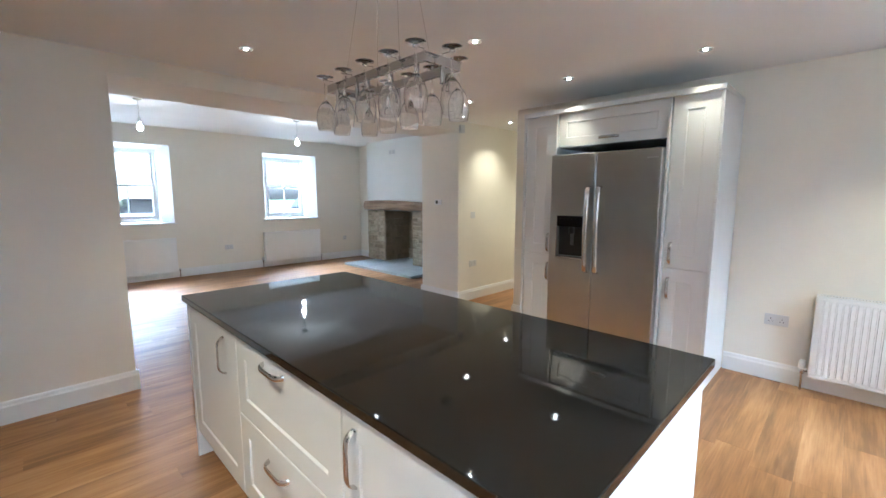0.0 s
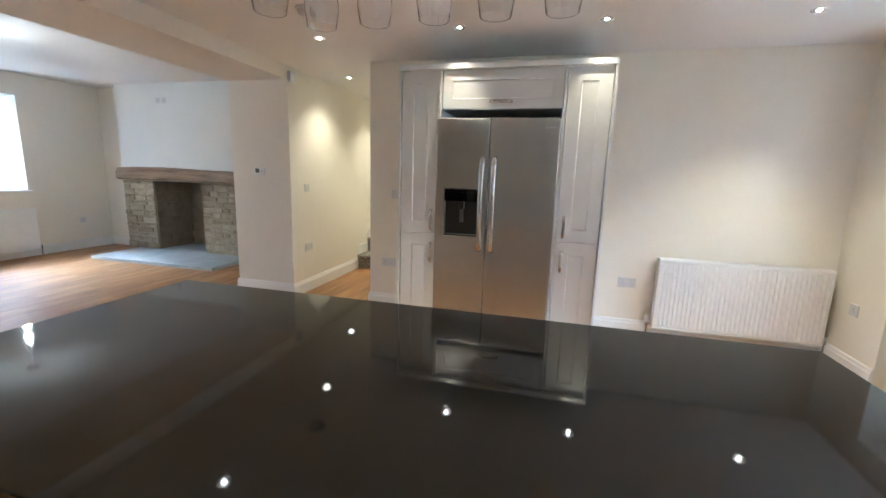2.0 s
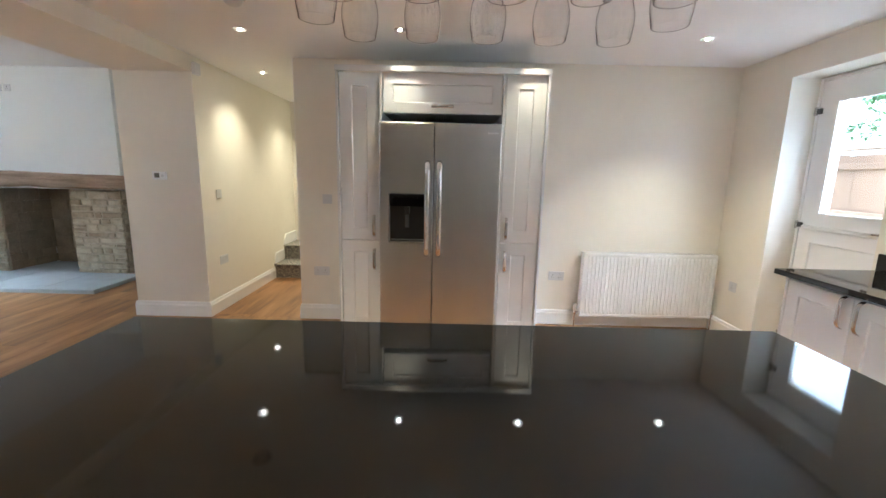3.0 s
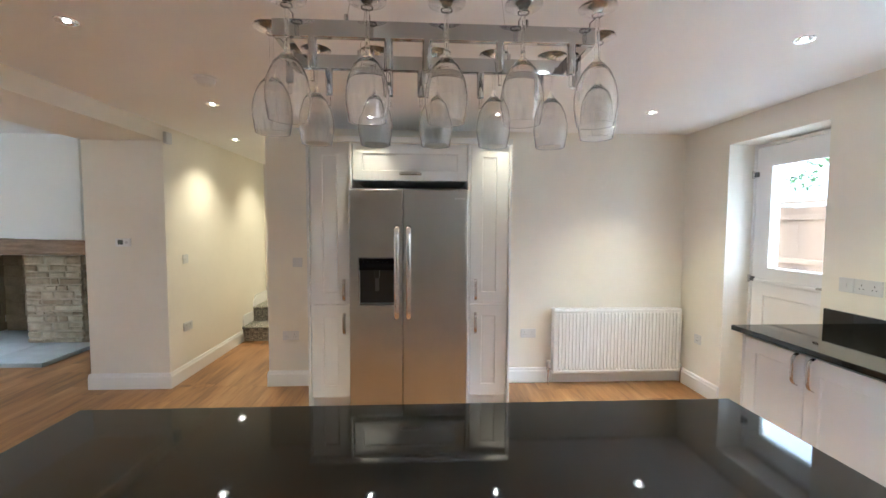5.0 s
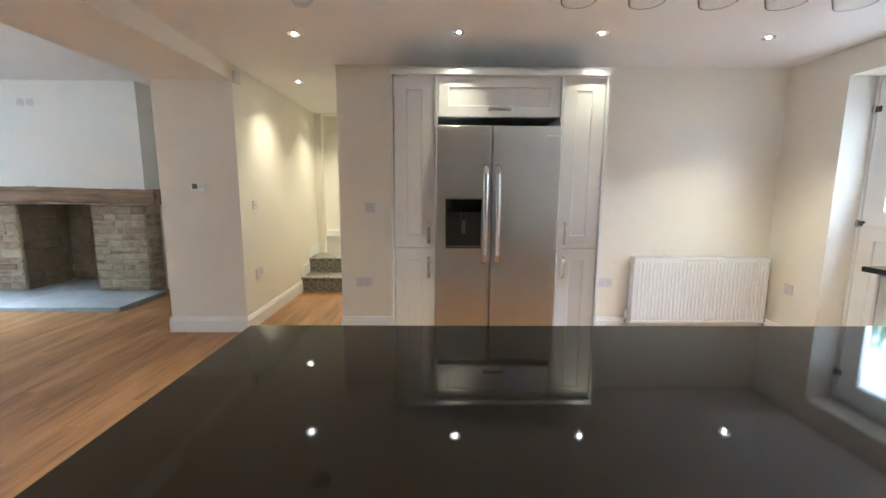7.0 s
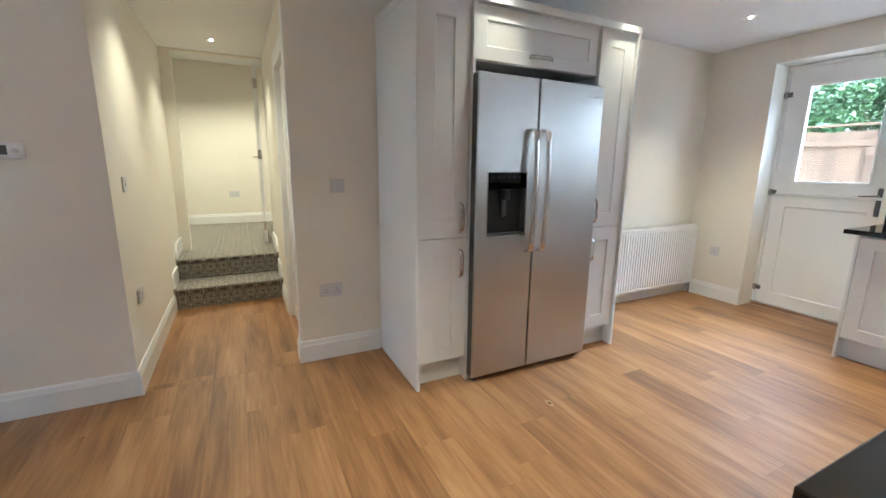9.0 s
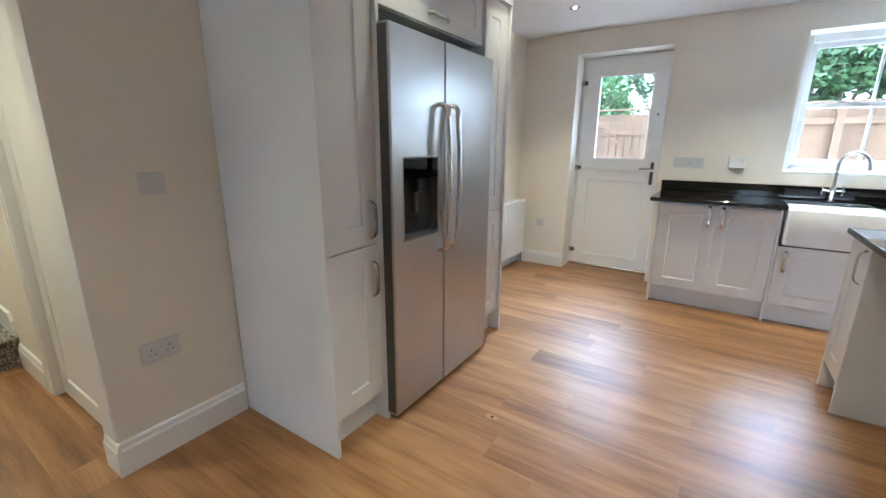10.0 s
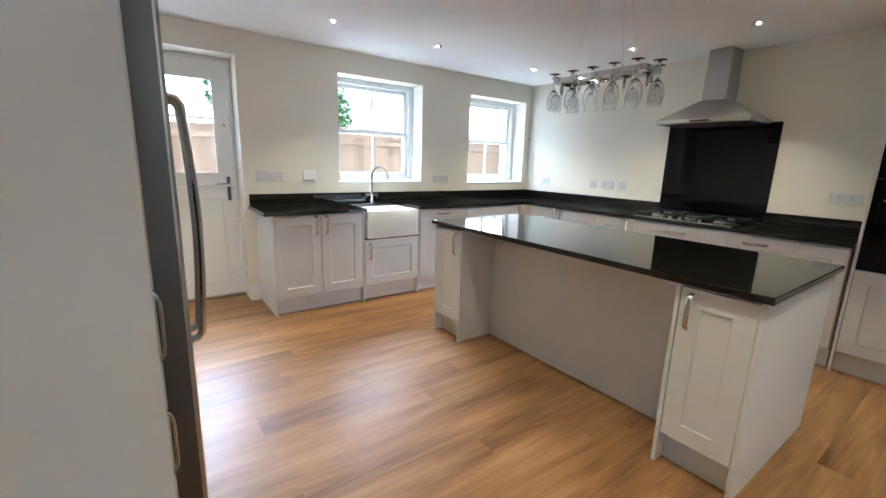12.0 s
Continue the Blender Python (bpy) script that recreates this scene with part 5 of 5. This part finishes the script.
plate("power_socket", south(0.48, 1.142), 0.086, 0.086, "white switch plate on the hob wall", "socket", 0, 1, group="power sockets")
plate("power_socket", south(-1.37, 1.16), 0.20, 0.086, "wide white socket plate beside the oven housing", "socket", 2, group="power sockets")
plate("light_switch", pier(5.05, 1.165), 0.086, 0.086, "white light switch in the hall", "switch", switches=1)
plate("power_socket", pier(5.06, 0.505), 0.146, 0.086, "white double power socket in the hall", "socket", 2, group="power sockets")
plate("power_socket", pose(-7.55, 3.44, 0.46, 0, 0, 90), 0.146, 0.086, "white double power socket on the lounge wall", "socket", 2, group="power sockets")
plate("power_socket", pose(-7.55, 5.95, 0.46, 0, 0, 90), 0.086, 0.086, "white single power socket on the lounge wall", "socket", 1, group="power sockets")
plate("power_socket", pose(-2.35, 9.2, 0.83, 0, 0, 0), 0.146, 0.086, "white double power socket at the end of the landing", "socket", 2, group="power sockets")
plate("power_socket", pose(-6.03, 6.13, 2.31), 0.08, 0.08, "white aerial socket high on the chimney breast", "socket", 1, group="television sockets")
plate("power_socket", pose(-5.92, 6.13, 2.31), 0.08, 0.08, "white power socket high on the chimney breast", "socket", 1, group="television sockets")


def thermostat():
    t = thing("room_thermostat", pose(-3.245, 4.762, 1.336), "white room thermostat with a grey display on the cream wall", "thermostat")
    part("case", boxes((-0.062, 0.062, -0.024, 0.0, -0.036, 0.036), bevel=0.004, seg=2), M_TRIM, t)
    part("display", boxes((-0.040, 0.006, -0.0255, -0.0235, -0.018, 0.024), bevel=0.001), M_SCREEN, t)
    part("dial", lathe(bmesh.new(), [(0, 0), (0.012, 0), (0.011, 0.006), (0, 0.007)], 16), M_PLASTIC, t, smooth=True).matrix_basis = pose(0.034, -0.0235, 0, 90)


thermostat()
s_ = thing("door_sensor", pose(-2.865, 4.80, 2.27, 0, 0, 0), "small white sensor box high on the corner of the wall", "sensor")
part("case", boxes((-0.018, 0.018, -0.04, 0.04, -0.05, 0.05), bevel=0.004), M_PLASTIC, s_)

# ---- outside ----
ground = boxes((2.38, 160, -160, 160, -0.35, -0.15), (-160, -8.0, -160, 160, -0.35, -0.15))
part("ground", ground, M_GRASS, None, "rough grass")["kind"] = "structure"
part("pavement", boxes((2.40, 6.2, -9, 14, -0.149, -0.10)), M_PATIO, None, "pale stone patio")["kind"] = "structure"
part("road", boxes((-19.5, -13.0, -40, 40, -0.149, -0.12)), M_ROAD, None, "asphalt lane")["kind"] = "structure"
part("pavement", boxes((-12.99, -8.01, -40, 40, -0.149, -0.05)), M_PATIO, None, "pale pavement")["kind"] = "structure"


def fence():
    f = thing("garden_fence", pose(5.6, 0, -0.1), "tall new larch fence of overlapping vertical boards on rails", "fence")
    rnd = random.Random(2)
    for k in range(9):
        part("post", boxes((-0.05, 0.05, -8.05 + k * 2.4, -7.95 + k * 2.4, 0, 2.0), bevel=0.004), M_FENCE, f)
        if k < 8:
            for z in (0.3, 1.0, 1.72):
                part("rail", boxes((-0.04, 0.0, -7.949 + k * 2.4, -5.651 + k * 2.4, z, z + 0.085), bevel=0.003), M_FENCE, f)
    y = -8.0
    base = None
    while y < 11.1:
        bm = bmesh.new()
        if base is None:
            prism(bm, [(0.0, 0.0), (0.028, 0.0), (0.014, 0.14), (0.0, 0.14)], "z", 0.03, 1.93)
            b = part("board", bm, M_FENCE, f)
            base = b.data
        else:
            bm.free()
            b = new("board", base)
            b.parent = f
        b.matrix_basis = pose(0.003 + rnd.uniform(0, 0.004), y, rnd.uniform(-0.015, 0.015))
        y += 0.135
    part("capping", boxes((-0.03, 0.06, -8.05, 11.3, 2.0, 2.03), bevel=0.004), M_FENCE, f)


fence()


def fence_gate():
    g = thing("garden_gate", pose(5.54, 3.75, -0.06), "larch board gate with a diagonal brace set in the fence, closed", "gate")
    for k in range(8):
        part("board", boxes((0.0, 0.02, 0.002 + k * 0.125, 0.120 + k * 0.125, 0, 1.78), bevel=0.003), M_FENCE, g)
    for z in (0.2, 0.95, 1.55):
        part("ledge", boxes((-0.03, -0.001, 0.0, 1.0, z, z + 0.1), bevel=0.003), M_FENCE, g)
    for z in (0.3, 1.05):
        bm = bmesh.new()
        prism(bm, [(0.02, z), (0.12, z), (0.98, z + 0.5 - 0.001), (0.88, z + 0.5 - 0.001)], "x", -0.028, -0.002)
        part("brace", bm, M_FENCE, g)


fence_gate()


def leafy(name, x, y, height, radius, seed, label):
    """A tapered trunk, limbs, and a crown of many small leaf blades in clumps."""
    t = thing(name, pose(x, y, -0.15), label, "tree", "trees behind the garden fence")
    rnd = random.Random(seed)
    bm = bmesh.new()
    fork = height * 0.38
    tube(bm, [(0, 0, 0), (0.05, 0.03, fork * 0.5), (0, 0, fork), (0.1, 0.05, height * 0.75)], [0.22, 0.18, 0.15, 0.05], 10, up=(0, 1, 0))
    tips = []
    for k in range(9):
        a = k * 2.4 + rnd.uniform(-0.3, 0.3)
        r = radius * rnd.uniform(0.5, 0.85)
        zz = fork + (height - fork) * rnd.uniform(0.15, 0.85)
        tube(bm, [(0, 0, fork * 0.8 + 0.05 * k), (r * 0.4 * math.cos(a), r * 0.4 * math.sin(a), (fork + zz) / 2), (r * math.cos(a), r * math.sin(a), zz)], [0.045, 0.03, 0.012], 7)
        tips.append((r * math.cos(a), r * math.sin(a), zz))
    part("trunk", bm, M_BARK, t, smooth=True)
    verts, faces = [], []
    centers = [(c[0] + rnd.gauss(0, radius * 0.25), c[1] + rnd.gauss(0, radius * 0.25), c[2] + rnd.gauss(0, height * 0.09)) for c in tips for _ in range(11)]
    for c in centers:
        cr = rnd.uniform(0.3, 0.6) * radius * 0.42
        for _ in range(150):
            d = Vector((rnd.gauss(0, 1), rnd.gauss(0, 1), rnd.gauss(0, 0.8))).normalized() * cr * rnd.uniform(0.5, 1.0)
            p = Vector(c) + d
            u = Vector((rnd.gauss(0, 1), rnd.gauss(0, 1), rnd.gauss(0, 0.6))).normalized()
            v = u.cross(Vector((rnd.gauss(0, 1), rnd.gauss(0, 1), rnd.gauss(0, 1)))).normalized()
            s = rnd.uniform(0.06, 0.11)
            i = len(verts)
            verts += [p - u * s, p + v * s * 0.5, p + u * s, p - v * s * 0.5]
            faces.append((i, i + 1, i + 2, i + 3))
    me = bpy.data.meshes.new("crown")
    me.from_pydata([tuple(v) for v in verts], [], faces)
    me.materials.append(M_LEAF)
    cr_ = new("crown", me)
    cr_.parent = t


for k, (x, y, hh, rr) in enumerate(((9.5, 1.05, 4.1, 1.4), (13.0, 7.0, 5.0, 2.4), (14.0, 11.5, 5.2, 2.6))):
    leafy("tree", x, y, hh, rr, k + 3, "broad green leafy tree behind the larch fence")


def house(x, y, turn=0):
    h = thing("house", pose(x, y, -0.15, 0, 0, turn), "two-storey house with a tiled roof across the lane", "house")
    part("wall", boxes((-3.5, 3.5, -5, 5, 0, 5.0)), M_RENDER, h)
    bm = bmesh.new()
    prism(bm, [(-3.9, 4.95), (0, 7.4), (3.9, 4.95), (3.9, 5.05), (0, 7.55), (-3.9, 5.05)], "y", -5.3, 5.3)
    roof = part("roof", bm, M_ROOF, h)
    part("chimney", boxes((-0.4, 0.4, -4.6, -3.8, 6.6, 8.4)), M_BRICK, roof)
    part("porch", boxes((3.5, 4.6, -1.3, 1.3, 2.3, 2.5)), M_ROOF, h, "slate porch roof")
    for z in (0.9, 3.1):
        for yy in (-3.2, 0.0, 3.2):
            if z < 1 and yy == 0.0:
                part("door", boxes((3.49, 3.53, -0.5, 0.5, 0, 2.1)), M_ROOF, h)
                continue
            w = part("window", boxes((3.5, 3.54, yy - 0.7, yy + 0.7, z, z + 1.3)), M_TRIM, h)
            part("pane", boxes((3.541, 3.55, yy - 0.62, yy - 0.03, z + 0.08, z + 1.22), (3.541, 3.55, yy + 0.03, yy + 0.62, z + 0.08, z + 1.22)), M_STEEL, w)


house(-27.0, 2.5)
house(27.0, 13.0, 185)
h2 = thing("garden_wall", pose(-20.2, 0, -0.15), "low stone wall along the lane", "wall")
part("masonry", boxes((-0.2, 0.2, -30, 30, 0, 0.9), bevel=0.02), M_RENDER, h2)
part("coping", boxes((-0.25, 0.25, -30, 30, 0.9, 1.0), bevel=0.01), M_PATIO, h2)


def car(x, y):
    c = thing("parked_car", pose(x, y, -0.12, 0, 0, 90), "silver-blue hatchback parked in the lane", "car")
    bm = bmesh.new()
    prism(bm, [(-2.05, 0.35), (2.05, 0.35), (2.1, 0.65), (1.9, 0.85), (1.1, 0.95), (-1.9, 0.98), (-2.1, 0.8)], "y", -0.85, 0.85)
    bmesh.ops.bevel(bm, geom=bm.edges[:], offset=0.05, segments=2, affect="EDGES")
    part("body", bm, M_CAR, c, smooth=True)
    bm = bmesh.new()
    prism(bm, [(-1.85, 0.96), (1.05, 0.93), (0.35, 1.42), (-1.45, 1.45)], "y", -0.72, 0.72)
    bmesh.ops.bevel(bm, geom=bm.edges[:], offset=0.05, segments=2, affect="EDGES")
    part("cabin", bm, M_BLACK_GLASS, c, smooth=True)
    for wx in (-1.3, 1.3):
        for wy in (-0.86, 0.70):
            wheel = part("wheel", lathe(bmesh.new(), [(0.18, 0), (0.30, 0), (0.32, 0.03), (0.32, 0.13), (0.30, 0.16), (0.18, 0.16)], 20, close=True), M_RUBBER, c, smooth=True)
            wheel.matrix_basis = pose(wx, wy + 0.16, 0.32, 90)
            part("rim", lathe(bmesh.new(), [(0, 0.02), (0.179, 0.02), (0.179, 0.14), (0, 0.14)], 16), M_NICKEL, wheel, smooth=True)


car(-16.3, 4.6)
car(-16.6, 11.0)

# ---- knot in a plank ----
def knot(x, y):
    for nm, m, rx, ry, z, side in (("knot_rim", M_KNOT_RIM, 0.020, 0.034, 0.0003, 5), ("knot", M_KNOT, 0.009, 0.013, 0.0006, 2)):
        rnd = random.Random(side)
        bm = bmesh.new()
        top = [bm.verts.new((x + rx * rnd.uniform(0.8, 1.1) * math.cos(q * math.pi / 7), y + ry * rnd.uniform(0.85, 1.1) * math.sin(q * math.pi / 7), z)) for q in range(14)]
        low = [bm.verts.new((v.co.x, v.co.y, -0.002)) for v in top]
        bm.faces.new(top)
        for q in range(14):
            bm.faces.new((low[q], low[(q + 1) % 14], top[(q + 1) % 14], top[q]))
        part(nm, bm, m, floor_ob)


knot(-0.84, 3.695)

# ---- floor planks, last ----
def planks(x0, x1, y0, y1, seed, parent):
    """Rows of planks laid along y with staggered ends, clipped to the room."""
    rnd = random.Random(seed)
    w, ln, g = 0.178, 1.22, 0.0001
    x = x0
    while x < x1 - 0.01:
        xe = min(x + w, x1)
        y = y0 - rnd.uniform(0, ln)
        while y < y1:
            a, b = max(y, y0), min(y + ln, y1)
            if b - a > 0.03:
                bm = bmesh.new()
                c = 0.0004
                lo = [bm.verts.new(p) for p in ((x + g, a + g, -0.008), (xe - g, a + g, -0.008), (xe - g, b - g, -0.008), (x + g, b - g, -0.008))]
                mi = [bm.verts.new((v.co.x, v.co.y, -c * 0.6)) for v in lo]
                hi = [bm.verts.new(p) for p in ((x + g + c, a + g + c, 0), (xe - g - c, a + g + c, 0), (xe - g - c, b - g - c, 0), (x + g + c, b - g - c, 0))]
                for r, s in ((lo, mi), (mi, hi)):
                    for i in range(4):
                        bm.faces.new((r[i], r[(i + 1) % 4], s[(i + 1) % 4], s[i]))
                bm.faces.new(hi)
                part("plank", bm, M_PLANK, parent)
            y += ln
        x = xe


planks(-2.885, G, SOUTH, NORTH, 1, floor_ob)
planks(G, 2.14, 3.39, 4.227, 5, floor_ob)
planks(-2.885, -1.97, NORTH, 6.29, 2, floor_ob)
planks(-1.97, -1.85, 4.99, 5.74, 6, floor_ob)
planks(-3.58, -2.885, 1.255, 4.762, 4, floor_ob)
planks(-7.55, -3.58, -1.2, 6.4, 3, floor_ob)
